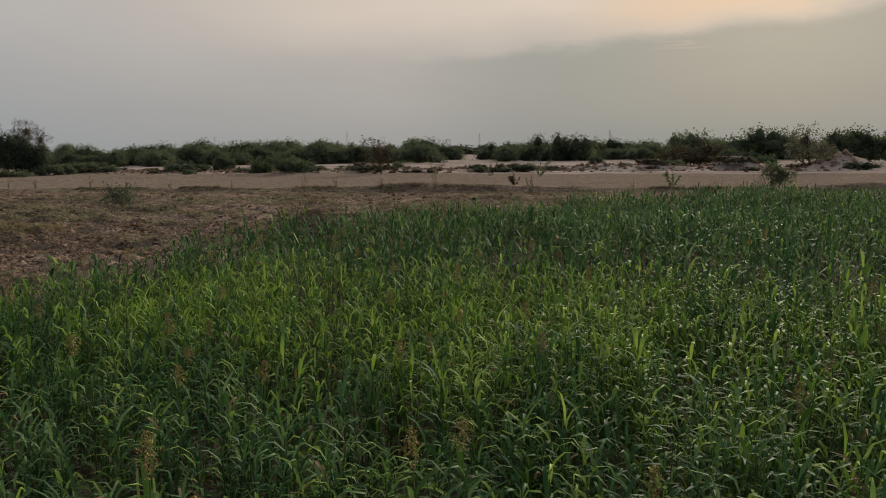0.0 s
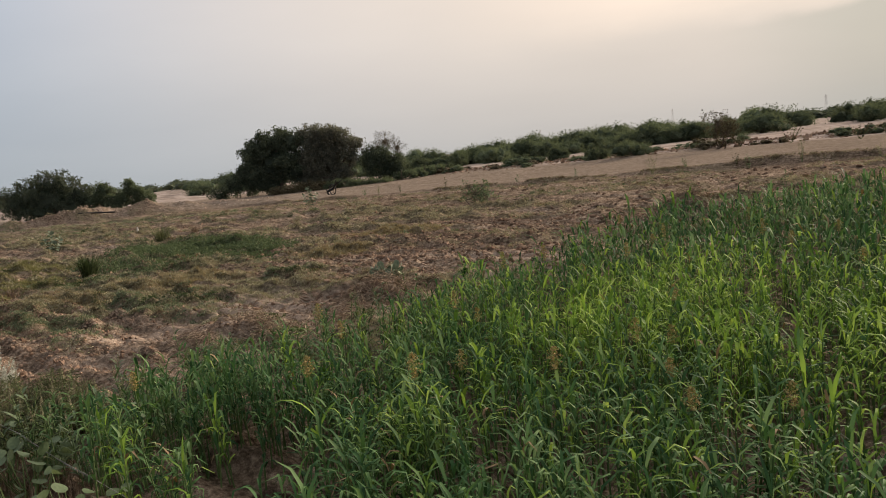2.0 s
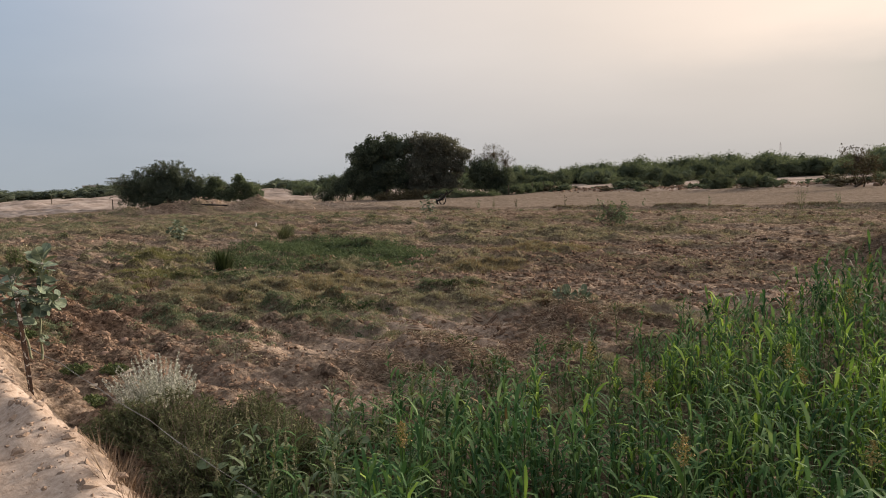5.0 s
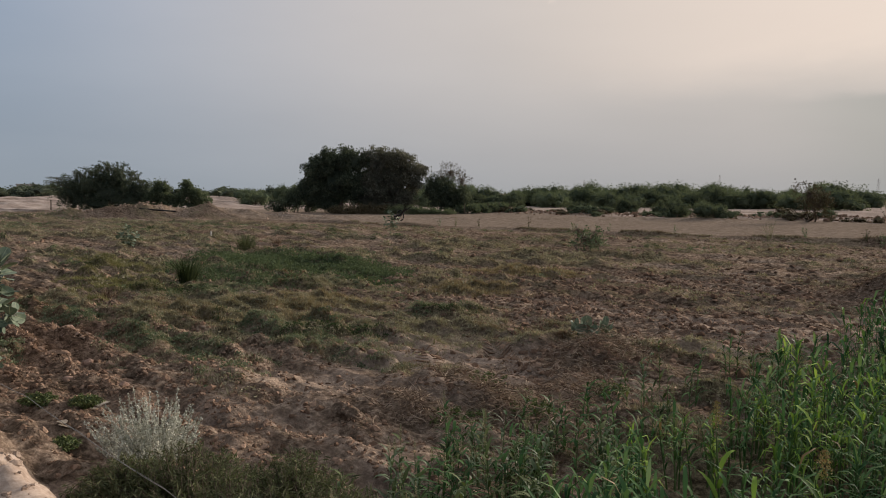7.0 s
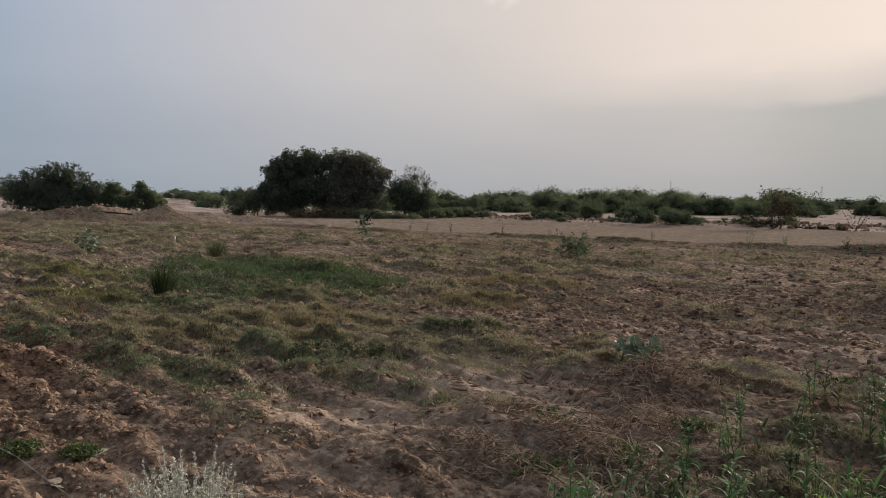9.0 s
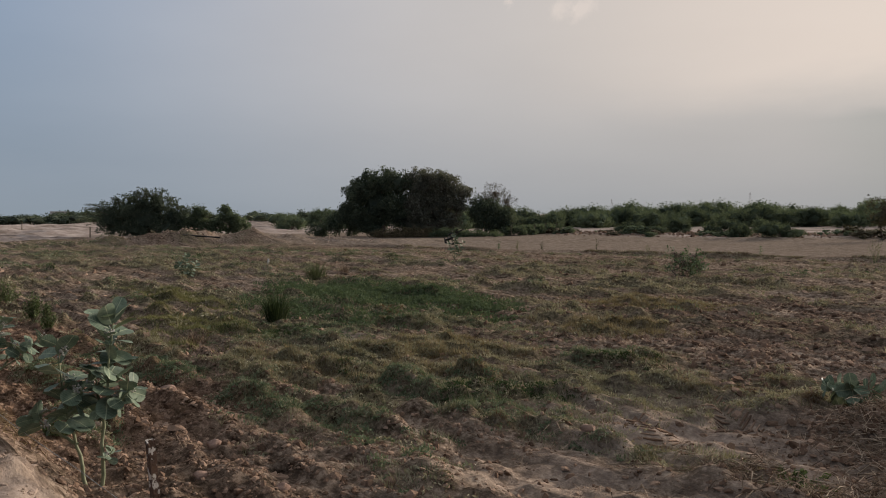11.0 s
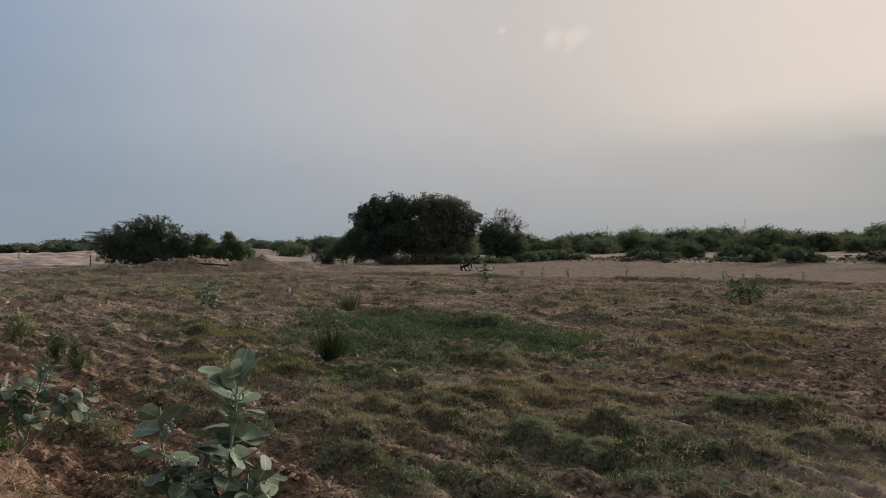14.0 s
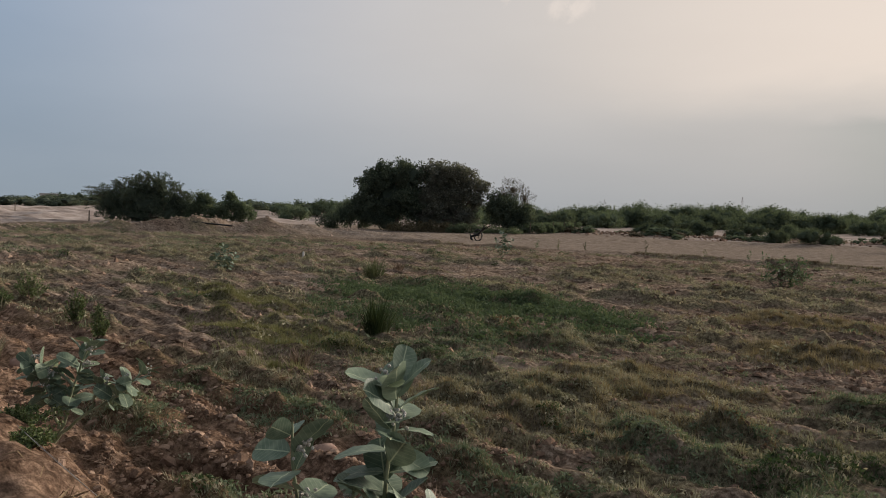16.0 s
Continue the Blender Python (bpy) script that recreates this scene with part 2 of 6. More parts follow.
panicle_mat = material("sorghum_panicle", [(0.26, 0.27, 0.08), (0.40, 0.31, 0.12), (0.46, 0.28, 0.13)], 2.0, 0.85, island=0.6)
grass_green = material("green_grass", [(0.066, 0.088, 0.054), (0.124, 0.158, 0.094), (0.200, 0.228, 0.140), (0.310, 0.318, 0.205)], 2.2, 0.85, island=0.25, second=(0.6, (0.050, 0.077, 0.031), 0.54, 0.62), through_light=0.2, spec=0.08)
grass_fresh = material("fresh_grass", [(0.042, 0.064, 0.034), (0.092, 0.128, 0.068), (0.165, 0.200, 0.108)], 11.0, 0.85, island=0.4, through_light=0.25, spec=0.08)
grass_olive = material("olive_grass", [(0.110, 0.104, 0.068), (0.212, 0.202, 0.130), (0.350, 0.318, 0.218), (0.540, 0.475, 0.340)], 1.7, 0.9, island=0.30, second=(1.3, (0.160, 0.105, 0.066), 0.58, 0.66), through_light=0.2, spec=0.08)
grass_lime = material("yellow_green_grass", [(0.098, 0.102, 0.044), (0.195, 0.190, 0.084), (0.310, 0.285, 0.145)], 2.5, 0.9, island=0.4, through_light=0.2, spec=0.06)
grass_straw = material("straw_grass", [(0.150, 0.118, 0.064), (0.290, 0.232, 0.130), (0.450, 0.365, 0.225)], 2.5, 0.92, island=0.4, through_light=0.15, spec=0.06)
grass_dry = material("dead_weeds", [(0.045, 0.030, 0.020), (0.146, 0.101, 0.067), (0.291, 0.207, 0.140), (0.493, 0.381, 0.269)], 11.0, 0.95, island=0.35, spec=0.08)
root_mat = material("dead_roots", [(0.075, 0.052, 0.036), (0.270, 0.200, 0.142), (0.520, 0.415, 0.300)], 7.0, 0.95, island=0.5, spec=0.05)
rush_mat = material("rush_blade", [(0.020, 0.032, 0.014), (0.052, 0.074, 0.030), (0.10, 0.125, 0.052)], 4.0, 0.8, island=0.5, through_light=0.15, spec=0.1)
clod_mat = material("clod_soil", [(0.105, 0.068, 0.047), (0.243, 0.163, 0.115), (0.394, 0.278, 0.199)], 4.0, 0.95, island=0.5, bump=0.8, bump_scale=40, spec=0.0)
sand_clod = material("sand_lump", [(0.270, 0.192, 0.138), (0.440, 0.335, 0.255)], 5.0, 0.95, island=0.4, bump=0.8, bump_scale=40)
silver = material("silver_leaf", [(0.25, 0.26, 0.21), (0.46, 0.47, 0.40), (0.66, 0.66, 0.58)], 4.0, 0.8, island=0.6, through_light=0.1)
fresh_weed = material("fresh_weed", [(0.039, 0.065, 0.023), (0.098, 0.131, 0.049), (0.182, 0.213, 0.085)], 2.0, 0.75, island=0.6, through_light=0.2)
feather_weed = material("feathery_weed", [(0.056, 0.067, 0.034), (0.113, 0.129, 0.066), (0.197, 0.208, 0.115)], 3.0, 0.85, island=0.5, through_light=0.2, spec=0.1)
weed_leaf = material("broad_weed_leaf", [(0.055, 0.088, 0.045), (0.115, 0.165, 0.085), (0.20, 0.26, 0.145)], 5.0, 0.6, island=0.5, through_light=0.22)
rust = material("rusty_iron", [(0.035, 0.022, 0.016), (0.075, 0.042, 0.028), (0.13, 0.075, 0.045)], 14.0, 0.8, second=(22.0, (0.45, 0.42, 0.38), 0.55, 0.59), bump=0.5, bump_scale=60, metal=0.3)
wire_mat = material("galvanised_wire", [(0.19, 0.19, 0.175), (0.34, 0.335, 0.31)], 30.0, 0.7, metal=0.3)
dark_iron = material("dark_iron", [(0.018, 0.017, 0.017), (0.05, 0.046, 0.042)], 6.0, 0.6, metal=0.4)
white_paint = material("chalky_white", [(0.50, 0.47, 0.42), (0.70, 0.67, 0.62)], 12.0, 0.9)
concrete = material("pale_plaster", [(0.34, 0.33, 0.32), (0.48, 0.47, 0.46)], 0.4, 0.9)
glass_dark = material("dark_opening", [(0.05, 0.055, 0.06), (0.09, 0.095, 0.10)], 0.5, 0.4)
litter_mat = material("dry_litter", [(0.22, 0.17, 0.115), (0.48, 0.42, 0.33)], 8.0, 0.85, each=0.3)
stone = material("rough_stone", [(0.20, 0.12, 0.085), (0.36, 0.25, 0.19)], 8.0, 0.95, bump=0.8, bump_scale=25)

# milkweed leaf: thick, blue-grey green, with a pale midrib
milk_leaf = bpy.data.materials.new("milkweed_leaf")
milk_leaf.use_nodes = True
K = Nodes(milk_leaf.node_tree)
lo = K.add("ShaderNodeTexCoord").outputs["Object"]
lp = K.add("ShaderNodeSeparateXYZ", None, Vector=lo).outputs
shade = K.ramp(K.noise(lo, 3.0, 5.0), [(0.3, (0.100, 0.146, 0.102)), (0.7, (0.222, 0.276, 0.200))])
shade = K.mix(1.0, shade, K.ramp(K.add("ShaderNodeObjectInfo").outputs["Random"], [(0.0, (0.62, 0.66, 0.62)), (0.9, (1.15, 1.12, 1.05)), (1.0, (1.35, 1.2, 0.85))]), "MULTIPLY")
rib = K.span(K.math("ABSOLUTE", lp[1]), 0.022, 0.006)
vein = K.add("ShaderNodeTexWave", {"bands_direction": "X"}, Vector=K.add("ShaderNodeVectorMath", {"operation": "ADD"}, i0=lo, i1=K.add("ShaderNodeCombineXYZ", None, X=K.math("MULTIPLY", K.math("ABSOLUTE", lp[1]), -0.6)).outputs[0]).outputs[0], Scale=2.6).outputs["Fac"]
shade = K.mix(K.math("MULTIPLY", K.span(vein, 0.90, 1.0), 0.25), shade, (0.36, 0.40, 0.28, 1))
shade = K.mix(K.math("MULTIPLY", rib, 0.8), shade, (0.42, 0.46, 0.30, 1))
kb = K.add("ShaderNodeBsdfPrincipled", None, Base_Color=shade, Roughness=0.55)
kb.inputs["Specular IOR Level"].default_value = 0.2
kt = K.add("ShaderNodeBsdfTranslucent", None, Color=shade)
km = K.add("ShaderNodeMixShader", None, i0=0.08, i1=kb.outputs[0], i2=kt.outputs[0])
K.tree.links.new(km.outputs[0], K.add("ShaderNodeOutputMaterial").inputs[0])
milk_stem = material("milkweed_stem", [(0.16, 0.18, 0.10), (0.30, 0.31, 0.19)], 12.0, 0.7)
milk_flower = material("milkweed_flower", [(0.30, 0.30, 0.24), (0.50, 0.46, 0.42)], 40.0, 0.8, island=0.5)


# ---- building helpers ----
def mesh(name, V, F, mats, smooth=False, index=None):
    """One mesh from arrays: vertices (n, 3) and faces (m, k)."""
    V, F = np.asarray(V, np.float32), np.asarray(F, np.int32)
    me = bpy.data.meshes.new(name)
    me.vertices.add(len(V))
    me.vertices.foreach_set("co", V.ravel())
    me.loops.add(F.size)
    me.loops.foreach_set("vertex_index", F.ravel())
    me.polygons.add(len(F))
    me.polygons.foreach_set("loop_start", np.arange(len(F), dtype=np.int32) * F.shape[1])
    if index is not None:
        me.polygons.foreach_set("material_index", np.asarray(index, np.int32))
    me.polygons.foreach_set("use_smooth", np.full(len(F), smooth))
    for m in mats if isinstance(mats, (list, tuple)) else [mats]:
        me.materials.append(m)
    me.update(calc_edges=True)
    return me


def part(name, me, parent, label="", m=None):
    ob = new(name, me)
    ob.parent = parent
    if m is not None:
        ob.matrix_basis = m
    return tagged(ob, label)


def thing(name, at, label, category, group="", rz=0.0):
    ob = new(name)
    ob.empty_display_size = 0.2
    ob.matrix_basis = pose(*at, 0, 0, rz)
    return tagged(ob, label, category, group)


class Bag:
    """Collects pieces of one mesh with faces of one size."""

    def __init__(self):
        self.v, self.f, self.n = [], [], 0

    def put(self, V, F):
        V, F = np.asarray(V, float), np.asarray(F, int)
        self.v.append(V)
        self.f.append(F + self.n)
        self.n += len(V)

    def mesh(self, name, mats, smooth=False):
        return mesh(name, np.concatenate(self.v), np.concatenate(self.f), mats, smooth)


def tube(points, radii, sides=6):
    """A tapered tube of quads along points."""
    P = np.asarray(points, float)
    D = np.gradient(P, axis=0)
    D /= np.linalg.norm(D, axis=1)[:, None] + 1e-9
    ref = np.where(np.abs(D[:, 2:3]) > 0.9, [[1.0, 0, 0]], [[0, 0, 1.0]])
    A = np.cross(D, ref)
    A /= np.linalg.norm(A, axis=1)[:, None] + 1e-9
    B = np.cross(D, A)
    a = np.arange(sides) * 2 * np.pi / sides
    R = np.broadcast_to(np.asarray(radii, float), (len(P),))
    V = P[:, None] + R[:, None, None] * (np.cos(a)[None, :, None] * A[:, None] + np.sin(a)[None, :, None] * B[:, None])
    i, j = np.meshgrid(np.arange(len(P) - 1), np.arange(sides), indexing="ij")
    k = (j + 1) % sides
    F = np.stack([i * sides + j, i * sides + k, (i + 1) * sides + k, (i + 1) * sides + j], -1).reshape(-1, 4)
    return V.reshape(-1, 3), F


def unit(v):
    return v / (np.linalg.norm(v, axis=-1, keepdims=True) + 1e-9)


def leaf_cards(rng, centres, length, width, droop=0.0):
    """Folded diamond leaves (two triangles hinged on the midrib) at centres, turned at random."""
    n = len(centres)
    d = unit(rng.normal(size=(n, 3)) + [0, 0, -droop])
    s = unit(np.cross(d, rng.normal(size=(n, 3))))
    up_ = np.cross(s, d)
    L = length * rng.uniform(0.6, 1.3, (n, 1))
    w = width * rng.uniform(0.7, 1.2, (n, 1))
    a, b = centres - d * L * 0.5, centres + d * L * 0.5
    l, r = centres - s * w * 0.5 + up_ * w * 0.18, centres + s * w * 0.5 + up_ * w * 0.18
    V = np.stack([a, l, b, r], 1).reshape(-1, 3)
    q = np.arange(n)[:, None] * 4
    F = np.concatenate([q + [0, 1, 2], q + [0, 2, 3]])
    return V, F


def crown_points(rng, lobes, clumps, per, spread, shell=0.5, floor_z=0.05):
    """Leaf places: clumps over the outer part of lobes (cx, cy, cz, rx, ry, rz), leaving gaps between them."""
    L = np.asarray(lobes, float)
    area = (L[:, 3] * L[:, 5]) ** 1.0
    pick = rng.choice(len(L), clumps, p=area / area.sum())
    d = unit(rng.normal(size=(clumps, 3)))
    r = 1.0 - shell * rng.uniform(0, 1, (clumps, 1)) ** 1.6
    r *= rng.uniform(0.92, 1.06, (clumps, 1))
    c = L[pick, :3] + d * r * L[pick, 3:]
    pts = np.repeat(c, per, 0) + np.clip(rng.normal(size=(clumps * per, 3)), -1.5, 1.5) * spread * rng.uniform(0.5, 1.3, (clumps, 1)).repeat(per, 0)
    return pts[pts[:, 2] > floor_z], c


def woody(rng, lobes, centres, trunk_r, twigs=40, base=(0.0, 0.0), lean=0.0, stems=1):
    """Trunk, limbs into each lobe and twigs to some clumps."""
    bag = Bag()
    for s in range(stems):
        foot = np.array([base[0] + rng.normal() * 0.25 * (stems > 1), base[1] + rng.normal() * 0.25 * (stems > 1), -0.15])
        mine = [lo for i, lo in enumerate(lobes) if i % stems == s] or lobes[:1]
        top = np.mean([lo[:3] for lo in mine], 0)
        fork = foot + (top - foot) * 0.45 + rng.normal(size=3) * 0.15
        mid = (foot + fork) / 2 + rng.normal(size=3) * 0.12
        bag.put(*tube([foot, foot + [0, 0, 0.15], mid, fork], np.array([1.35, 1.05, 0.9, 0.75]) * trunk_r, 7))
        for lo in mine:
            c = np.array(lo[:3])
            e = c + [0, 0, lo[5] * 0.35]
            bag.put(*tube([fork, fork + (c - fork) * 0.5 + rng.normal(size=3) * 0.2, e], np.array([0.6, 0.4, 0.12]) * trunk_r, 5))
            near = centres[np.argsort(((centres - c) ** 2).sum(1))[: max(4, twigs // len(lobes))]]
            for p in near[rng.random(len(near)) < 0.7]:
                bag.put(*tube([c + (e - c) * rng.uniform(-0.4, 0.8), (c + p) / 2 + rng.normal(size=3) * 0.12, p], np.array([0.22, 0.14, 0.04]) * trunk_r, 3))
    return bag.mesh("limbs", bark, True)


LATTICE = {}


def value_noise(x, y, scale, seed):
    """Smooth lattice noise in -1..1, vectorised."""
    if seed not in LATTICE:
        LATTICE[seed] = np.random.default_rng(seed).uniform(-1, 1, (256, 256))
    r = LATTICE[seed]
    u, v = x / scale, y / scale
    i, j = np.floor(u).astype(int), np.floor(v).astype(int)
    fu, fv = u - i, v - j
    fu, fv = fu * fu * (3 - 2 * fu), fv * fv * (3 - 2 * fv)
    g = lambda a, b: r[a % 256, b % 256]
    return (g(i, j) * (1 - fu) + g(i + 1, j) * fu) * (1 - fv) + (g(i, j + 1) * (1 - fu) + g(i + 1, j + 1) * fu) * fv


def step(v, a, b):
    t = np.clip((v - a) / (b - a), 0, 1)
    return t * t * (3 - 2 * t)


# ---- ground ----
def far_edge(x):
    """The low ridge where the ploughed strip ends and the stubble plain begins."""
    return 38.2 + 0.14 * x


# creeping green belts, straw tussocks and bare places: x, y, half length, half breadth
GREEN = [(-15.4, 4.75, 1.7, 0.40), (-14.1, 6.25, 2.0, 0.48), (-14.7, 7.05, 1.0, 0.45), (-14.5, 9.25, 0.9, 0.6), (-18.3, 4.65, 0.8, 0.42), (-21.0, 7.4, 2.6, 1.1), (-16.6, 2.9, 0.7, 0.22), (-19.2, 3.2, 0.9, 0.3)]
STRAW = [(-17.2, 8.5, 1.1, 0.9), (-16.8, 12.1, 1.2, 0.8), (-18.3, 15.8, 1.6, 0.9), (-16.4, 7.3, 1.2, 0.5), (-17.5, 6.0, 1.3, 0.5)]
BARE = [(-16.4, 10.4, 1.3, 0.9), (-13.4, 11.7, 1.9, 1.6), (-19.5, 8.05, 1.1, 0.32), (-12.2, 7.1, 1.2, 0.6), (-16.0, 3.65, 1.9, 0.42), (-13.9, 3.75, 1.9, 0.5), (-10.2, 11.9, 1.8, 1.0), (-11.4, 5.2, 1.7, 0.9), (-12.6, 5.3, 1.3, 0.5)]


def ellipses(x, y, spots, power=1.5):
    """1 inside the spots, fading over a ragged rim."""
    u, v = x + 0.30 * value_noise(x, y, 0.7, 61), y + 0.16 * value_noise(x, y, 0.5, 62)
    out = np.zeros_like(x, dtype=float)
    for cx, cy, rx, ry in spots:
        out = np.maximum(out, np.exp(-((((u - cx) / rx) ** 2 + ((v - cy) / ry) ** 2) ** power)))
    return out


def streaks(x, y):
    """How thickly half-dry grass covers the ground, in belts along the furrows."""
    x, y = np.asarray(x, float), np.asarray(y, float)
    n = 0.62 * value_noise(x * 0.75, y * 2.2, 2.6, 31) + 0.42 * value_noise(x, y * 1.7, 0.8, 32)
    belt = step(y, 3.4, 5.6) * (1 - 0.60 * step(y, 22, 33)) * (1 - 0.40 * step(x, -20, -16) * step(y, 7.2, 9.0) * (1 - step(y, 17, 24)))
    c = np.clip((n + 0.02) * 3.4, 0, 1) * belt
    c = np.maximum(c, np.clip(1.5 * ellipses(x, y, GREEN + STRAW) * (0.75 + 0.6 * value_noise(x, y, 0.45, 63)), 0, 1))
    return c * (1 - 0.92 * ellipses(x, y, BARE, 2.0) * (1 - ellipses(x, y, GREEN)))


def humps(x, y):
    """Low hummocks, longer along the furrows than across."""
    return np.maximum(0, value_noise(x * 0.75, y * 1.35, 0.40, 9) + 0.35 * value_noise(x, y, 0.17, 64))


def road_rim(x):
    return np.interp(x, [-40, -17, -12.5, -10, -8, -6.5, 0, 20], [2.6, 1.80, 1.52, 1.42, 1.38, 1.24, 1.05, 1.05])


def height(x, y):
    """Height of the ground: sandy road bank, furrowed strip, plain, spoil banks and dunes."""
    x, y = np.asarray(x, float), np.asarray(y, float)
    n1, n2, n3 = value_noise(x * 0.6, y, 2.3, 1), value_noise(x * 0.5, y * 1.1, 0.55, 2), value_noise(x * 0.6, y * 1.2, 0.19, 3)
    n4, n5 = value_noise(x, y, 9.0, 4), value_noise(x + 31, y + 17, 0.11, 17)
    crumb = np.abs(value_noise(x * 0.6, y * 1.4, 0.31, 67)) * (0.5 + 0.5 * value_noise(x, y, 1.7, 68))
    # bank of the road, steep and crumbling where the crop begins
    rim = road_rim(x) + 0.05 * value_noise(x, y * 0.3, 0.9, 5) + 0.06 * value_noise(x, y, 0.28, 6) + 0.04 * n5
    soft = 0.40 + 0.30 * step(-x, 11, 16)
    road = 1 - step(y, rim - soft * 0.4, rim + soft)
    bank = 0.42 * road + 0.10 * (1 - step(y, rim, rim + 1.6))
    z = bank + road * (0.055 * value_noise(x, y, 0.33, 18) + 0.034 * n3 + 0.012 * n5 + 0.05 * step(rim - y, 0.5, 0.1))
    # furrows along the road, worn down further into the strip
    furrow = np.sin((np.where(y < 8, y, 8 + (y - 8) * 0.62) + 0.22 * value_noise(x, y, 4.0, 7)) * 2 * np.pi / 0.62)
    worn = step(y, rim + 0.1, rim + 0.5) * (1 - step(y, far_edge(x) - 3, far_edge(x)))
    amp = 0.056 * (1 - 0.55 * step(y, 5.0, 9.0) + 0.55 * step(y, 13, 19)) * (0.75 + 0.6 * value_noise(x, y, 2.4, 8))
    z += worn * (amp * furrow + 0.045 * n1 + 0.055 * n2 + 0.052 * n3 + 0.060 * crumb - 0.03 + 0.026 * n5 + 0.05 * step(y, 9, 16) * np.maximum(0, value_noise(x * 0.6, y, 0.45, 20)))
    z += (1 - worn) * (1 - road) * (0.02 * n1 + 0.012 * n2 + 0.006 * n3)
    # tussocks where the grass grows
    st = streaks(x, y)
    z += worn * (0.03 + st) * (0.17 * humps(x, y) + 0.06 * np.maximum(0, value_noise(x, y, 0.24, 19)) + 0.02)
    # ridge at the end of the strip
    fe = y - far_edge(x) - 0.8 * value_noise(x, y, 6.0, 10)
    z += (0.24 + 0.12 * step(x, -30, -22)) * np.exp(-(fe / 0.42) ** 2) * (0.7 + 0.5 * value_noise(x, y, 3.0, 11))
    # heaps of pulled weeds and soil beside the crop, and one further back
    z += 0.15 * np.exp(-(((x + 10.75) / 0.65) ** 2 + ((y - 8.5) / 0.85) ** 2)) * (1 + 0.6 * n2)
    z += 0.16 * np.exp(-(((x + 10.6) / 0.9) ** 2 + ((y - 5.7) / 0.5) ** 2)) * (1 + 0.6 * n2)
    z += 0.34 * np.exp(-(((x + 9.9) / 1.1) ** 2 + ((y - 17.5) / 0.5) ** 2)) * (1 + 0.8 * n2)
    # smooth scoured swell before the grey bush, and a hollow behind it
    z += 0.13 * np.exp(-(((x + 11.9) / 2.0) ** 2 + ((y - 4.5 - 0.12 * (x + 11.9)) / 0.42) ** 2))
    z -= 0.08 * np.exp(-(((x + 12.2) / 0.9) ** 2 + ((y - 3.5) / 0.3) ** 2))
    # spoil banks before the left trees and along the far side of the plain
    u, v = (x + 66.8) * 0.68 + (y - 25.3) * 0.733, -(x + 66.8) * 0.733 + (y - 25.3) * 0.68
    crest = np.interp(u, [-30, -9, -6, -1.5, 0, 3.5, 5.5, 8, 11, 22], [0.15, 0.25, 0.5, 0.85, 1.1, 1.1, 0.9, 0.6, 0.5, 0.2])
    z += crest * np.exp(-((v - 1.5 * value_noise(u, v * 0.1, 4.0, 12)) / 2.0) ** 2) * (0.80 + 0.45 * value_noise(x, y, 2.4, 13) + 0.30 * value_noise(x, y, 1.1, 38))
    rim2 = y - np.interp(x, [-60, -35, -14, 10], [62, 64, 69, 70]) - 4 * value_noise(x, y * 0.2, 20, 14)
    z += (0.26 + 0.80 * step(x, -22, -10)) * np.exp(-((rim2 - 4) / 3.2) ** 2) * step(x, -66, -56) * np.clip(0.45 + 0.9 * value_noise(x, y, 5.0, 15) + 0.7 * value_noise(x, y, 1.8, 39), 0, 1.6)
    z += step(np.hypot(x + 5, y), 95, 260) * (1.2 + 1.6 * n4 * 0.3 + 1.1 * value_noise(x, y, 45, 16)) * 0.08
    # broken ground beyond the left trees
    z += step(-x, 98, 116) * step(y, 12, 26) * (0.5 + 0.8 * value_noise(x * 0.5, y, 7.0, 50) + 0.35 * value_noise(x, y, 2.6, 51)) * 0.8
    return z


def growing(a, b, start, ratio, cap):
    out, s = [a], start
    while abs(out[-1] - a) < abs(b - a):
        out.append(out[-1] + math.copysign(s, b - a))
        s = min(s * ratio, cap)
    return out


xs = sorted(set(growing(-19.5, -110, 0.045, 1.022, 1.1)[:-1] + growing(-110.0, -2600, 1.2, 1.07, 140)[1:] + list(np.arange(-19.5, -7.0, 0.043)) + growing(-7.0, 2600, 0.08, 1.06, 140)))
ys = sorted(set(growing(0.9, -400, 0.1, 1.25, 80)[1:] + list(np.arange(0.9, 8.0, 0.041)) + growing(8.0, 34.0, 0.05, 1.0125, 0.30)[:-1] + growing(34.0, 80.0, 0.28, 1.022, 1.0)[:-1] + growing(80.0, 3000, 1.1, 1.08, 140)))
GX, GY = np.meshgrid(np.array(xs), np.array(ys), indexing="ij")
i, j = np.meshgrid(np.arange(len(xs) - 1), np.arange(len(ys) - 1), indexing="ij")
c = i * len(ys) + j
GF = np.stack([c, c + len(ys), c + len(ys) + 1, c + 1], -1).reshape(-1, 4)
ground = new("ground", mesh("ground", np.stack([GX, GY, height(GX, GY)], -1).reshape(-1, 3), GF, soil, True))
tagged(ground, "pinkish-brown ploughed earth with furrows, sandy bank and pale plain", "ground", kind="structure")
rim_y = road_rim(GX) + 0.25 * value_noise(GX, GY, 0.7, 37)
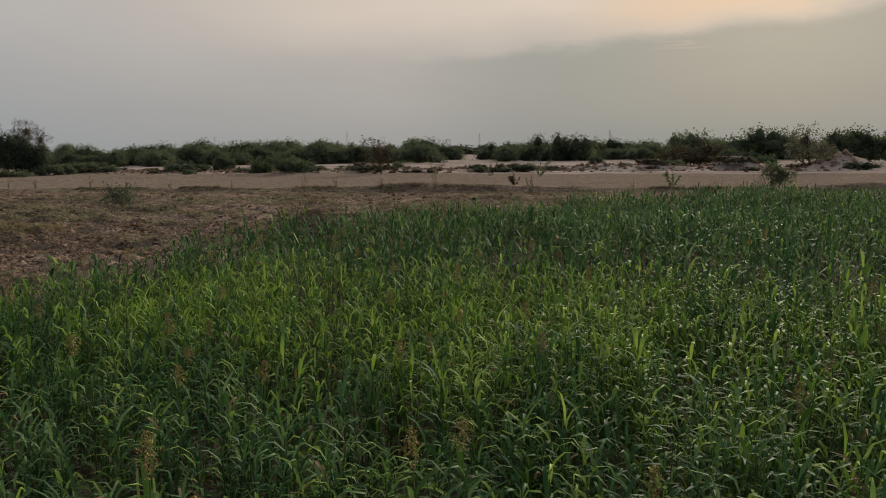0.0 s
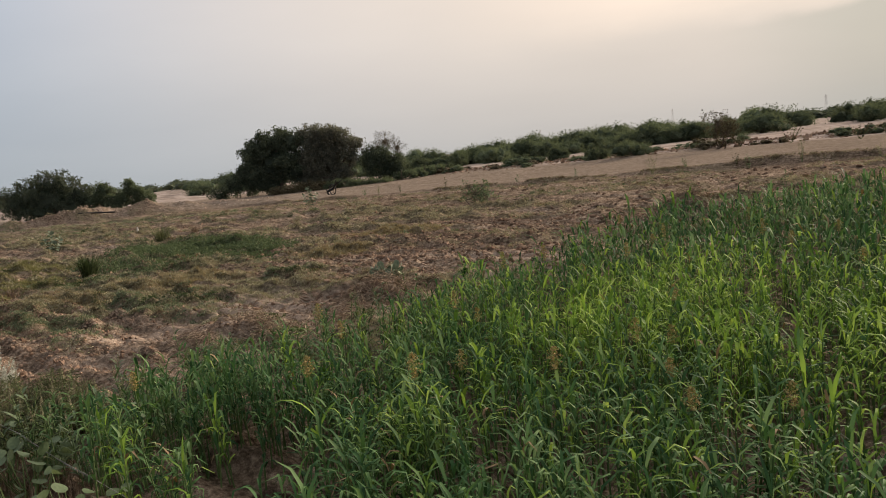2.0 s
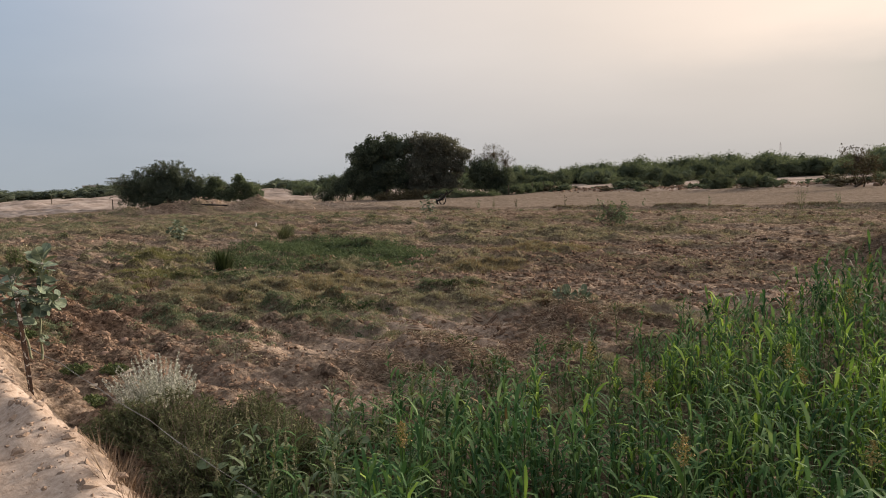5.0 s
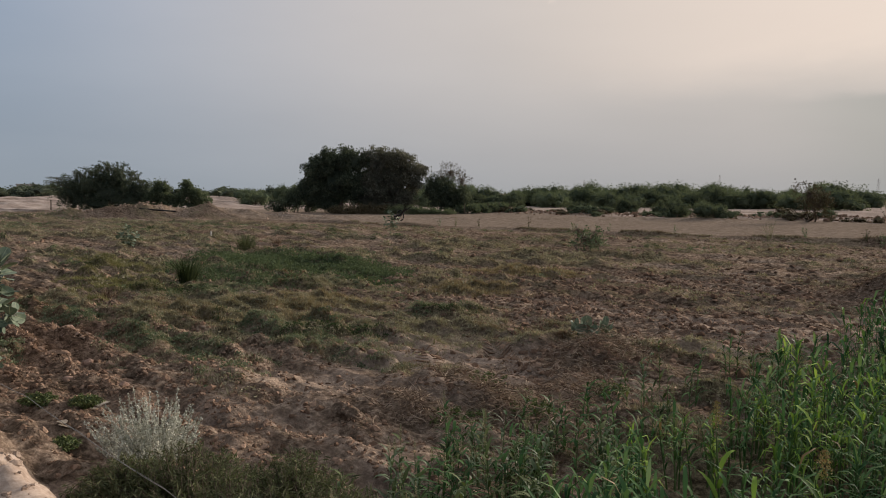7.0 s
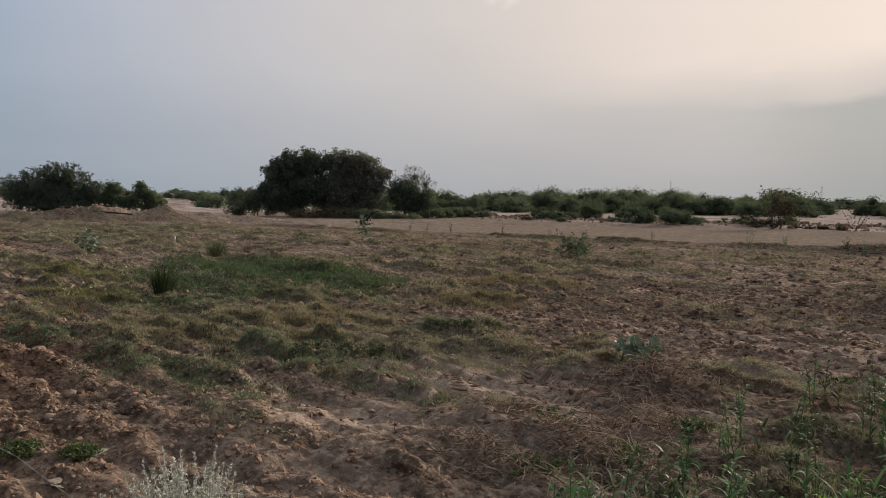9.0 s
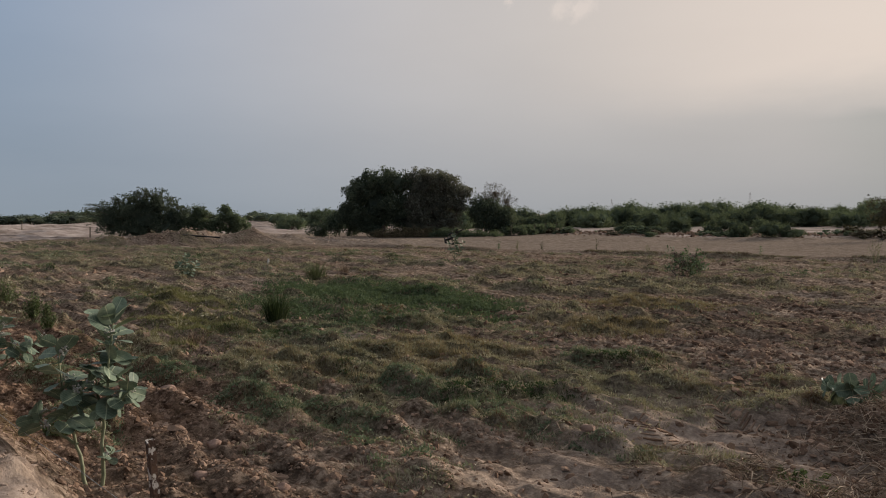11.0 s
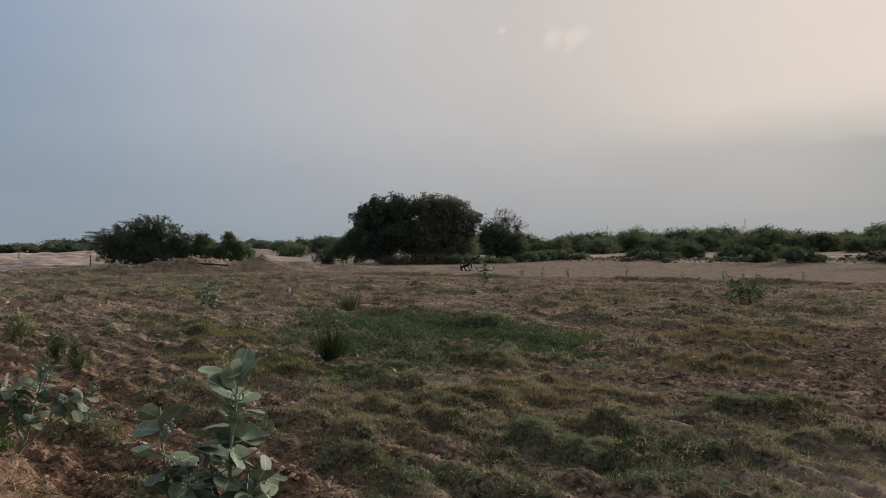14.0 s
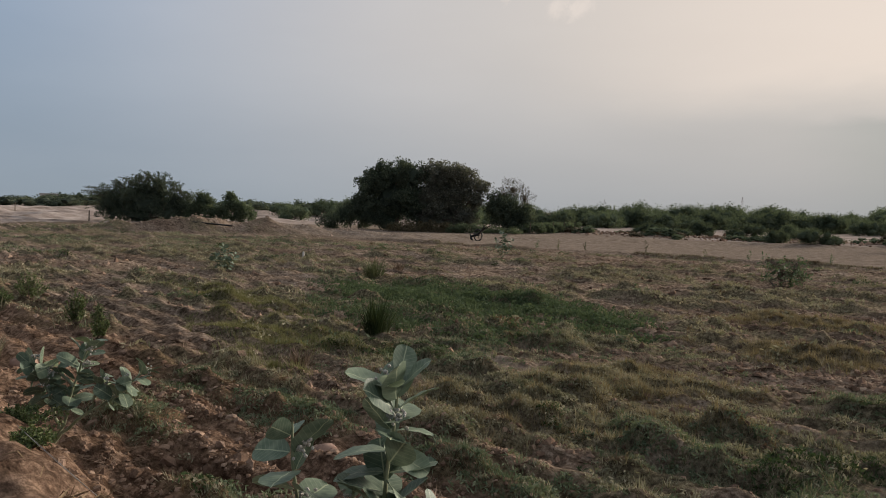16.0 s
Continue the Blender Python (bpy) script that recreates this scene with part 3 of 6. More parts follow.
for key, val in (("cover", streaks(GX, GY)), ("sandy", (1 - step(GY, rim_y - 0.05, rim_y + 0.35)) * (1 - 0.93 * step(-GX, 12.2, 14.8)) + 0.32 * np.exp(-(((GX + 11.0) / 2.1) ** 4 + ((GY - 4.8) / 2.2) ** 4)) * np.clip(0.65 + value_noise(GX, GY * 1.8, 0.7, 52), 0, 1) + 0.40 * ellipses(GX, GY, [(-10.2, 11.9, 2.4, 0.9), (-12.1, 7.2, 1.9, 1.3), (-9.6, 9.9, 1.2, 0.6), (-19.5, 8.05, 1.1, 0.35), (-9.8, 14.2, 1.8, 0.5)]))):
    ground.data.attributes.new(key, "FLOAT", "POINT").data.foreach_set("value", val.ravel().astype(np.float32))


def ground_at(x, y):
    return float(height(np.array([x]), np.array([y]))[0])


# ---- sorghum crop ----
CROP_EDGE = [(-6.3, 1.5), (-6.9, 2.4), (-7.3, 3.6), (-7.9, 5.0), (-8.1, 6.5), (-8.4, 10.5), (-8.0, 13.6), (-6.3, 15.6), (-4.6, 18.5), (-2.6, 23.5), (4.5, 28.5), (16.0, 33.0)]


def in_crop(x, y):
    ex, ey = np.array(CROP_EDGE).T
    left = np.interp(y, ey, ex) + 0.35 * value_noise(x, y, 0.9, 21)
    return (x > left) & (x < 4.0 + 0.25 * y) & (y > 1.75 + 0.2 * value_noise(x, y, 1.0, 22))


def blades(rng, base, az, length, width, lift, curl, segs=5, fold=0.25):
    """Arching strap leaves with a midrib fold: base (n, 3), all other values (n,)."""
    n = len(base)
    t = np.linspace(0, 1, segs + 1)
    ang = lift[:, None] - curl[:, None] * t[None] ** 1.4
    ds = length[:, None] / segs
    hx = np.concatenate([np.zeros((n, 1)), np.cumsum(np.cos(ang[:, :-1]) * ds, 1)], 1)
    hz = np.concatenate([np.zeros((n, 1)), np.cumsum(np.sin(ang[:, :-1]) * ds, 1)], 1)
    ca, sa = np.cos(az)[:, None], np.sin(az)[:, None]
    twist = rng.normal(size=(n, 1)) * 0.25 * t[None]
    mid = base[:, None] + np.stack([hx * ca - twist * length[:, None] * sa * 0.4, hx * sa + twist * length[:, None] * ca * 0.4, hz], -1)
    w = width[:, None] * np.minimum(1, 0.45 + 2.2 * t[None]) * (1 - t[None] ** 2.6) * 0.5 + 0.0008
    sx = np.stack([-sa * np.ones_like(t)[None], ca * np.ones_like(t)[None], np.zeros((n, segs + 1))], -1)
    lift_v = np.zeros((n, segs + 1, 3))
    lift_v[..., 2] = w * fold
    V = np.stack([mid - sx * w[..., None] + lift_v, mid, mid + sx * w[..., None] + lift_v], 2)
    k = np.arange(n)[:, None] * (segs + 1) * 3
    F = []
    for q in range(segs):
        a = q * 3
        F += [k + [a, a + 1, a + 4, a + 3], k + [a + 1, a + 2, a + 5, a + 4]]
    return V.reshape(-1, 3), np.concatenate(F)


def sorghum_field(rng, x, y, h, leaves, segs, name, label, broad=1.0, r=0.0085):
    """A stand of plants as one mesh: stalks and arching leaves."""
    n = len(x)
    z = height(x, y)
    lean = rng.normal(size=(n, 2)) * 0.07
    k = leaves
    lvl = 0.22 + 0.70 * ((np.arange(k) + rng.uniform(-0.3, 0.3, (n, k)) + 0.6) / k) ** 0.85
    az = rng.uniform(0, 6.28, (n, 1)) + np.arange(k)[None] * np.pi + rng.normal(size=(n, k)) * 0.5
    base = np.stack([x[:, None] + lean[:, :1] * lvl * h[:, None], y[:, None] + lean[:, 1:] * lvl * h[:, None], z[:, None] + lvl * h[:, None]], -1).reshape(-1, 3)
    hh = np.repeat(h, k)
    low = lvl.ravel()
    length = (0.12 + 0.15 * rng.random(n * k)) * (0.55 + 0.65 * hh)
    width = broad * rng.uniform(0.012, 0.026, n * k) * (0.55 + 0.65 * hh)
    lift = rng.uniform(0.6, 1.25, n * k) + 0.25 * (low > 0.8)
    curl = rng.uniform(2.0, 4.8, n * k) * (1.0 - 0.30 * (low > 0.85))
    V, F = blades(rng, base, az.ravel(), length, width, lift, curl, segs)
    foot = np.stack([x, y, z - 0.03], -1)
    tip = np.stack([x + lean[:, 0] * h, y + lean[:, 1] * h, z + h * 0.88], -1)
    S3 = np.array([[1, 0, 0], [-0.5, 0.87, 0], [-0.5, -0.87, 0]]) * r
    SV = np.concatenate([foot[:, None] + S3, tip[:, None] + S3 * 0.4], 1).reshape(-1, 3)
    q = np.arange(n)[:, None] * 6
    SF = np.concatenate([q + [0, 1, 4, 3], q + [1, 2, 5, 4], q + [2, 0, 3, 5]]) + len(V)
    dry = (rng.random(n * k) < 0.012) | ((low < 0.25) & (rng.random(n * k) < 0.35))
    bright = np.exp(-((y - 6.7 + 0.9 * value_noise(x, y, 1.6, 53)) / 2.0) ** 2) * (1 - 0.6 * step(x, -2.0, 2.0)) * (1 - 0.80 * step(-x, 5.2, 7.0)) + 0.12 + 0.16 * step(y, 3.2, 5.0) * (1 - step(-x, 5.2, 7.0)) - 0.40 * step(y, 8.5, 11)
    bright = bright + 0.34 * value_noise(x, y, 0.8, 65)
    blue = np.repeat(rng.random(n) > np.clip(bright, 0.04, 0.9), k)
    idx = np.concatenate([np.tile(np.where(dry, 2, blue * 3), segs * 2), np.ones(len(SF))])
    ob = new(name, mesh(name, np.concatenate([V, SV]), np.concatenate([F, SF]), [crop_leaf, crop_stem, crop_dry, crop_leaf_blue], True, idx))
    return tagged(ob, label, "crop", kind="stuff")


rng = np.random.default_rng(11)
px_, py_ = rng.uniform(-10, 14, 42000), rng.uniform(1.6, 33, 42000)
dist = np.hypot(px_ + 1.5, py_)
keep = in_crop(px_, py_) & (rng.random(42000) < np.where(dist < 9, 1.0, 0.60)) & (px_ < 2.6 + 0.30 * py_) & (value_noise(px_, py_, 0.8, 23) > -0.62)
px_, py_ = px_[keep], py_[keep]
ph = (0.70 + 0.16 * value_noise(px_, py_, 2.5, 24) + 0.10 * rng.normal(size=len(px_)) * 0.8 + 0.12 * step(py_, 7.5, 10.5) * (1 - step(py_, 15, 20))).clip(0.35, 1.08)
nearp = np.hypot(px_ + 1.5, py_) < 9
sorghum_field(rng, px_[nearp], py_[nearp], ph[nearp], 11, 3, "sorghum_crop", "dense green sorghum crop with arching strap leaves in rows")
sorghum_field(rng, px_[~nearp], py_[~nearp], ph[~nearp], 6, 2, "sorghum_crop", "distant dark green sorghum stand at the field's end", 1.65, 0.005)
print("sorghum", nearp.sum(), (~nearp).sum())


# ---- trees and bushes ----
def knobbly(lobes, seed, per=5):
    """Breaks each lobe into a core and smaller lobes over its outer side."""
    r, out = np.random.default_rng(seed), []
    for cx, cy, cz, rx, ry, rz_ in lobes:
        out.append((cx, cy, cz, rx * 0.84, ry * 0.84, rz_ * 0.84))
        for _ in range(per):
            d = unit(r.normal(size=3) + [0, -0.3, 0.35])
            k = r.uniform(0.33, 0.50)
            out.append((cx + d[0] * rx * 0.66, cy + d[1] * ry * 0.66, cz + d[2] * rz_ * 0.66, rx * k, ry * k, rz_ * k))
    return out


def tree(name, at, lobes, clumps, per, spread, leaf, trunk_r, label, category="tree", group="", leaf_mat=None, shell=0.5, twigs=40, stems=1, seed=1, droop=0.2, rz=0.0, base=(0, 0), knobs=True, core=0):
    r = np.random.default_rng(seed)
    pts, cen = crown_points(r, knobbly(lobes, seed) if knobs else lobes, clumps, per, spread, shell)
    V, F = leaf_cards(r, pts, leaf[0], leaf[1], droop)
    ob = thing(name, at, label, category, group, rz)
    part("branchwork", woody(r, lobes, cen, trunk_r, twigs, base, stems=stems), ob, "grey-brown bark")
    if core:
        ico = bmesh.new()
        bmesh.ops.create_icosphere(ico, subdivisions=core, radius=1.0)
        IV, IF = np.array([q.co for q in ico.verts]), np.array([[q.index for q in f.verts] for f in ico.faces])
        ico.free()
        for lo in lobes:
            B = IV * r.uniform(0.35, 0.80, (len(IV), 1)) * lo[3:] + lo[:3]
            B[:, 2] = np.maximum(B[:, 2], 0.02)
            F = np.concatenate([F, IF + len(V)])
            V = np.concatenate([V, B])
    part("crown", mesh("crown", V, F, leaf_mat or leaf_dark), ob)
    return ob


def set_on(x, y, dz=0.0):
    return (x, y, ground_at(x, y) + dz)


# grove in the middle of the plain
GROVE = set_on(-69.35, 50.6)
tree("broad_tree", GROVE, [(-5.2, 0.0, 4.4, 1.6, 1.5, 1.7), (-3.9, 0.0, 5.2, 1.7, 1.7, 1.5), (-2.3, 0.2, 5.35, 1.7, 1.8, 1.4), (-0.9, 0.0, 5.2, 1.5, 1.6, 1.6), (-3.0, 0.0, 3.2, 2.9, 2.0, 2.4), (-5.4, -0.2, 2.2, 1.4, 1.3, 1.5), (-1.0, 0.0, 2.4, 2.2, 1.8, 2.1), (-3.6, 0.1, 1.1, 1.9, 1.3, 1.2)],
     760, 46, 0.25, (0.22, 0.14), 0.24, "large dark green broadleaf tree with dense rounded crown", seed=3, stems=3, shell=0.6, rz=47.3, base=(-2.8, 0), core=1)
tree("broad_tree", GROVE, [(1.0, 0.0, 5.35, 1.8, 1.7, 1.7), (2.5, 0.0, 5.6, 1.8, 1.7, 1.6), (4.0, 0.0, 5.0, 1.5, 1.5, 1.5), (5.4, 0.1, 4.4, 1.0, 1.0, 1.0), (3.9, -0.2, 1.3, 1.7, 1.3, 1.4), (0.6, -0.2, 1.0, 1.9, 1.3, 1.1), (0.6, 0.0, 2.6, 2.4, 1.8, 2.3), (3.0, 0.0, 3.0, 2.3, 1.7, 2.2), (5.3, 0.0, 2.9, 0.9, 0.9, 0.9), (2.2, 0.3, 1.0, 1.8, 1.3, 1.1)],
     760, 46, 0.25, (0.21, 0.12), 0.22, "dark grey-green tree with drooping dense crown beside another", seed=4, stems=3, shell=0.6, rz=47.3, base=(3.4, 0), leaf_mat=leaf_grey, core=1)
tree("thorn_bush", GROVE, [(7.1, 0.0, 2.2, 1.1, 1.2, 2.1), (8.6, 0.2, 2.1, 1.4, 1.2, 2.1), (10.0, 0.0, 1.3, 1.2, 1.1, 1.4), (7.9, 0.0, 2.5, 0.9, 0.9, 0.9)],
     360, 44, 0.24, (0.20, 0.12), 0.10, "dark dense thorn bush growing beside the grove", "bush", seed=5, stems=2, shell=0.7, rz=47.3, base=(8.2, 0))
tree("sparse_tree", GROVE, [(8.9, 1.6, 4.2, 1.6, 1.3, 1.5), (10.1, 1.6, 3.4, 1.3, 1.1, 1.1), (8.0, 1.6, 3.5, 1.1, 1.0, 1.2)],
     420, 7, 0.13, (0.11, 0.065), 0.13, "thinly leaved pale grey tree, sky showing through its twigs", seed=6, stems=2, shell=0.45, twigs=280, rz=47.3, leaf_mat=leaf_dry, base=(8.8, 1.6))
tree("bush", set_on(-74.4, 45.2), [(0.0, 0.0, 1.2, 1.8, 1.3, 1.4), (-1.6, 0.0, 0.7, 1.4, 1.1, 0.9), (1.5, 0.0, 1.7, 1.7, 1.3, 1.7), (2.8, 0.0, 1.3, 1.5, 1.2, 1.4)],
     340, 36, 0.22, (0.18, 0.11), 0.06, "low dark green bush at the grove's foot", "bush", seed=7, stems=2, shell=0.8, rz=47.3)
for k, (x, y, s) in enumerate([(-66.5, 46.5, 1.0), (-64.5, 48.4, 1.15), (-62.6, 50.2, 0.9), (-60.8, 52.4, 0.75)]):
    tree("brush_heap", set_on(x, y), [(-0.8, 0, 0.25 * s, 1.5, 1.2, 0.75 * s), (0.9, 0, 0.2 * s, 1.6, 1.2, 0.6 * s)], 130, 34, 0.16, (0.17, 0.07), 0.04,
         "low heap of dry olive brush in front of the grove", "brush heap", "brush heaps before the grove", leaf_dry if k < 2 else leaf_olive_hazy, 0.8, seed=40 + k, rz=47.3, stems=1)

# thorn trees on the sandy bank
acacia = tree("acacia_tree", set_on(-96.5, 34.5, -0.1), [(-4.2, 0, 2.2, 1.9, 1.5, 2.0), (-2.4, 0, 3.0, 2.0, 1.7, 2.0), (-0.4, 0, 3.6, 1.9, 1.6, 1.8), (1.2, 0, 3.8, 1.5, 1.5, 1.6), (0.0, 0, 1.8, 3.2, 1.8, 1.9), (2.8, 0, 2.2, 1.7, 1.4, 1.7), (-3.6, 0, 1.2, 2.2, 1.5, 1.3), (4.2, 0, 1.9, 1.3, 1.2, 1.5), (-1.4, -0.2, 0.9, 2.4, 1.6, 1.1), (2.4, -0.2, 0.9, 2.2, 1.5, 1.1), (4.6, 0, 0.8, 1.2, 1.1, 0.9)],
     1050, 40, 0.19, (0.17, 0.085), 0.18, "dark spreading acacia thicket with arching feathery branches", "tree", seed=8, stems=4, shell=0.65, rz=47.4, knobs=False, core=1)
r8 = np.random.default_rng(88)
bag, pts = Bag(), []
for q in range(74):
    if q < 26:
        a0 = np.array([-4.0 + r8.normal() * 0.7, r8.normal() * 0.5, 1.0 + 2.2 * r8.random()])
        e0 = a0 + np.array([-2.2 - 1.0 * r8.random(), 0, 0.1 + 0.22 * (a0[2] - 1) + 0.4 * r8.random()])
    else:
        ax = r8.uniform(-3.4, 4.6)
        a0 = np.array([ax, r8.normal() * 0.6 - 0.4, float(np.interp(ax, [-3.4, -0.4, 1.2, 4.6], [3.4, 4.4, 4.6, 2.6]))])
        e0 = a0 + np.array([r8.normal() * 0.7 - 0.2, r8.normal() * 0.3, 0.45 + 0.75 * r8.random()])
    m0 = (a0 + e0) / 2 + [0, 0, 0.30]
    bag.put(*tube([a0, m0, e0], [0.03, 0.02, 0.008], 3))
    pts += [a0 + (m0 - a0) * s * 2 if s < 0.5 else m0 + (e0 - m0) * (s * 2 - 1) for s in r8.random(90)]
part("arching_branch", bag.mesh("arching_branch", bark), acacia)
V, F = leaf_cards(r8, np.array(pts) + r8.normal(size=(len(pts), 3)) * 0.06, 0.14, 0.07)
part("feathery_leaves", mesh("feathery_leaves", V, F, leaf_dark), acacia)
tree("bare_tree", set_on(-95.8, 40.2), [(0, 0, 3.0, 1.2, 1.0, 1.2), (0.8, 0, 2.4, 1.0, 0.8, 0.9)], 90, 3, 0.15, (0.10, 0.05), 0.09, "bare twiggy grey thorn tree behind the bushes", seed=9, twigs=140, stems=2, rz=47.4, leaf_mat=leaf_dry)
tree("bush", set_on(-92.2, 38.6), [(0, 0, 1.6, 1.4, 1.1, 1.6), (-1.0, 0, 1.0, 1.2, 0.9, 1.2), (0.4, 0, 2.5, 1.0, 0.8, 0.8), (1.2, 0, 0.9, 1.0, 0.9, 1.0)], 260, 32, 0.2, (0.22, 0.15), 0.08, "dark leafy bush on the sandy bank", "bush", seed=10, stems=3, rz=47.4, leaf_mat=leaf_olive_hazy)
tree("bush", set_on(-89.8, 41.2), [(0, 0, 1.4, 1.5, 1.1, 1.5), (1.2, 0, 0.9, 1.3, 0.9, 1.2), (-0.6, 0, 2.4, 0.9, 0.8, 0.9), (-1.4, 0, 0.9, 1.0, 0.9, 1.0)], 280, 32, 0.2, (0.22, 0.15), 0.08, "broad green bush on the sandy bank", "bush", seed=11, stems=3, rz=47.4, leaf_mat=leaf_olive_hazy)

# thicket along the far side of the plain: a few shapes, repeated
forms = []
for k in range(7):
    rk = np.random.default_rng(60 + k)
    lobes = [(rk.uniform(-2.7, 2.7), rk.uniform(-0.9, 0.9), rk.uniform(0.4, 1.4), rk.uniform(0.75, 1.4), rk.uniform(0.7, 1.2), rk.uniform(0.7, 1.25)) for _ in range(13)]
    lobes += [(rk.uniform(-2.0, 2.0), rk.uniform(-0.4, 0.4), rk.uniform(1.35, 1.9), rk.uniform(0.6, 1.0), 0.8, rk.uniform(0.7, 1.0)) for _ in range(5)]
    forms.append((lobes, k))


def thicket_bush(x, y, s, k, rz, label, group, wide=1.0, mat=None, far=False):
    key = (k, mat, far)
    if key not in made:
        made[key] = tree("thicket_bush", (x, y, 0), forms[k][0], 250 if far else 620, 3 if far else 7, 0.20, (0.30, 0.20) if far else (0.19, 0.11), 0.07, label, "bush", group, mat or leaf_olive_hazy, 0.55 if far else 0.36, seed=70 + k, stems=3, twigs=9, knobs=False, core=1)
        ob = made[key]
    else:
        ob = copy_thing(made[key], Matrix())
        tagged(ob, label)
    ob.matrix_basis = Matrix.Translation((x, y, ground_at(x, y) - 0.05)) @ Matrix.Rotation(radians(rz), 4, "Z") @ Matrix.Diagonal((s * wide, s * wide, s, 1))
    return ob


made = {}
rt = random.Random(5)
yaw = -14.0
while yaw < 50:
    for depth in (0, 1):
        yw = yaw + rt.uniform(-0.9, 0.9)
        d = (124 if yw > 20 else 132) + depth * 22 + rt.uniform(-8, 10)
        if 14.3 < yw < 17.7:
            continue
        x, y = -4 - d * math.sin(radians(yw)), d * math.cos(radians(yw))
        s = rt.uniform(0.60, 1.0) * (1.10, 1.46)[depth] * (1.12 if 17 < yw < 38 else 1.0)
        thicket_bush(x, y, s, rt.randrange(7), rt.uniform(0, 360), "dense green thorn scrub on the far side of the plain", "far thicket", rt.uniform(1.05, 1.4))
    yaw += 0.92
# distant line of trees to the west, and where the scrub opens
yaw = 11.0
while yaw < 92:
    d = rt.uniform(235, 300)
    yw = yaw + rt.uniform(-0.5, 0.5)
    thicket_bush(-4 - d * math.sin(radians(yw)), d * math.cos(radians(yw)), rt.uniform(0.95, 1.5), rt.randrange(7), rt.uniform(0, 360), "hazy dark tree in a distant line", "distant tree line", 1.9, leaf_dark, True)
    yaw += 0.75 if yaw > 48 or yaw < 20 else 29.0
# single bushes standing before the thicket
for x, y, s, k, lab in [(-34.8, 58.6, 0.50, 1, "round yellow-green bush at the plain's edge"), (-37.6, 57.8, 0.42, 2, "low dark green bush at the plain's edge"), (-31.0, 72.0, 0.38, 3, "small dark bush on pale sand"), (-51.5, 72.0, 0.62, 4, "broad green bush by the sand bank"), (-58.0, 72.5, 0.5, 5, "low green bush by the sand bank"),
                    (-110.0, 61.0, 0.85, 0, "green bush alone on the sand"), (-112.0, 70.5, 1.05, 3, "dark bush beyond the sand"), (-114.0, 74.0, 1.0, 5, "dark bush beyond the sand"), (1.0, 77.0, 0.70, 1, "bright green bush before the scrub"), (3.4, 79.0, 0.50, 3, "low bright green bush before the scrub"), (11.0, 92.0, 1.35, 2, "tall leafy bush before the scrub"), (14.0, 93.0, 1.45, 4, "tall leafy bush before the scrub"), (17.5, 94.0, 1.5, 6, "tall leafy bush before the scrub"), (21.0, 95.0, 1.4, 0, "tall leafy bush before the scrub"), (-14.5, 92.0, 0.5, 3, "low green bush on the sand before the scrub"),
                    (4.5, 124.0, 1.85, 5, "round dark tree standing over the scrub"), (-5.5, 120.0, 1.7, 3, "dark bush standing over the scrub"), (-26.0, 124.0, 1.7, 0, "dark bush standing over the scrub"), (-124.0, 76.0, 1.15, 2, "dark bush beyond the sand"), (-122.0, 80.0, 1.3, 4, "dark bush beyond the sand"), (-127.0, 71.0, 1.0, 1, "dark bush beyond the sand"),
                    (-42.0, 71.5, 0.62, 6, "small dark green bush on the plain's edge"), (-50.0, 78.0, 0.6, 0, "small dark green bush on the plain's edge")]:
    thicket_bush(x, y, s, k, 40 * k, lab, "bushes along the plain")
for _ in range(64):
    x = rt.uniform(-66, 12)
    y = float(np.interp(x, [-66, -35, -14, 12], [60, 62, 69, 71])) + rt.uniform(-1, 8)
    dry = rt.random() < 0.6
    thicket_bush(x, y, rt.uniform(0.12, 0.34), rt.randrange(3), rt.uniform(0, 360), "low dry brown scrub on the sandy edge" if dry else "low olive scrub on the sandy edge", "low scrub along the sand", rt.uniform(1.3, 2.2), leaf_dry if dry else None, True)
thicket_bush(-2.8, 87.0, 0.95, 4, 30, "dead reddish-brown scrub before the thicket", "dead scrub", 1.3, leaf_dry)
thicket_bush(-5.2, 88.0, 0.8, 5, 80, "dead reddish-brown scrub before the thicket", "dead scrub", 1.3, leaf_dry)
tree("sparse_bush", set_on(6.3, 73.0), [(0, 0, 2.4, 1.7, 1.3, 1.5), (1.2, 0, 1.4, 1.5, 1.1, 1.2), (-0.9, 0, 1.3, 1.3, 1.1, 1.2)], 170, 14, 0.18, (0.18, 0.10), 0.08, "tall open grey-green bush behind the berm", "bush", seed=92, twigs=130, stems=5, leaf_mat=leaf_grey)
tree("sparse_bush", set_on(2.2, 44.0), [(0, 0, 0.6, 0.7, 0.6, 0.6), (0.7, 0, 0.45, 0.6, 0.5, 0.45)], 190, 8, 0.09, (0.12, 0.07), 0.03, "open yellow-green bush at the crop's far end", "bush", seed=93, twigs=90, stems=5, leaf_mat=leaf_olive_hazy)
tree("sparse_bush", set_on(-28.6, 61.4), [(0, 0, 2.0, 1.5, 1.2, 1.4), (0.8, 0, 1.2, 1.4, 1.1, 1.1)], 130, 12, 0.16, (0.16, 0.09), 0.07, "half-bare twiggy olive bush on the plain's edge", "bush", seed=91, twigs=130, stems=4, leaf_mat=leaf_dry)


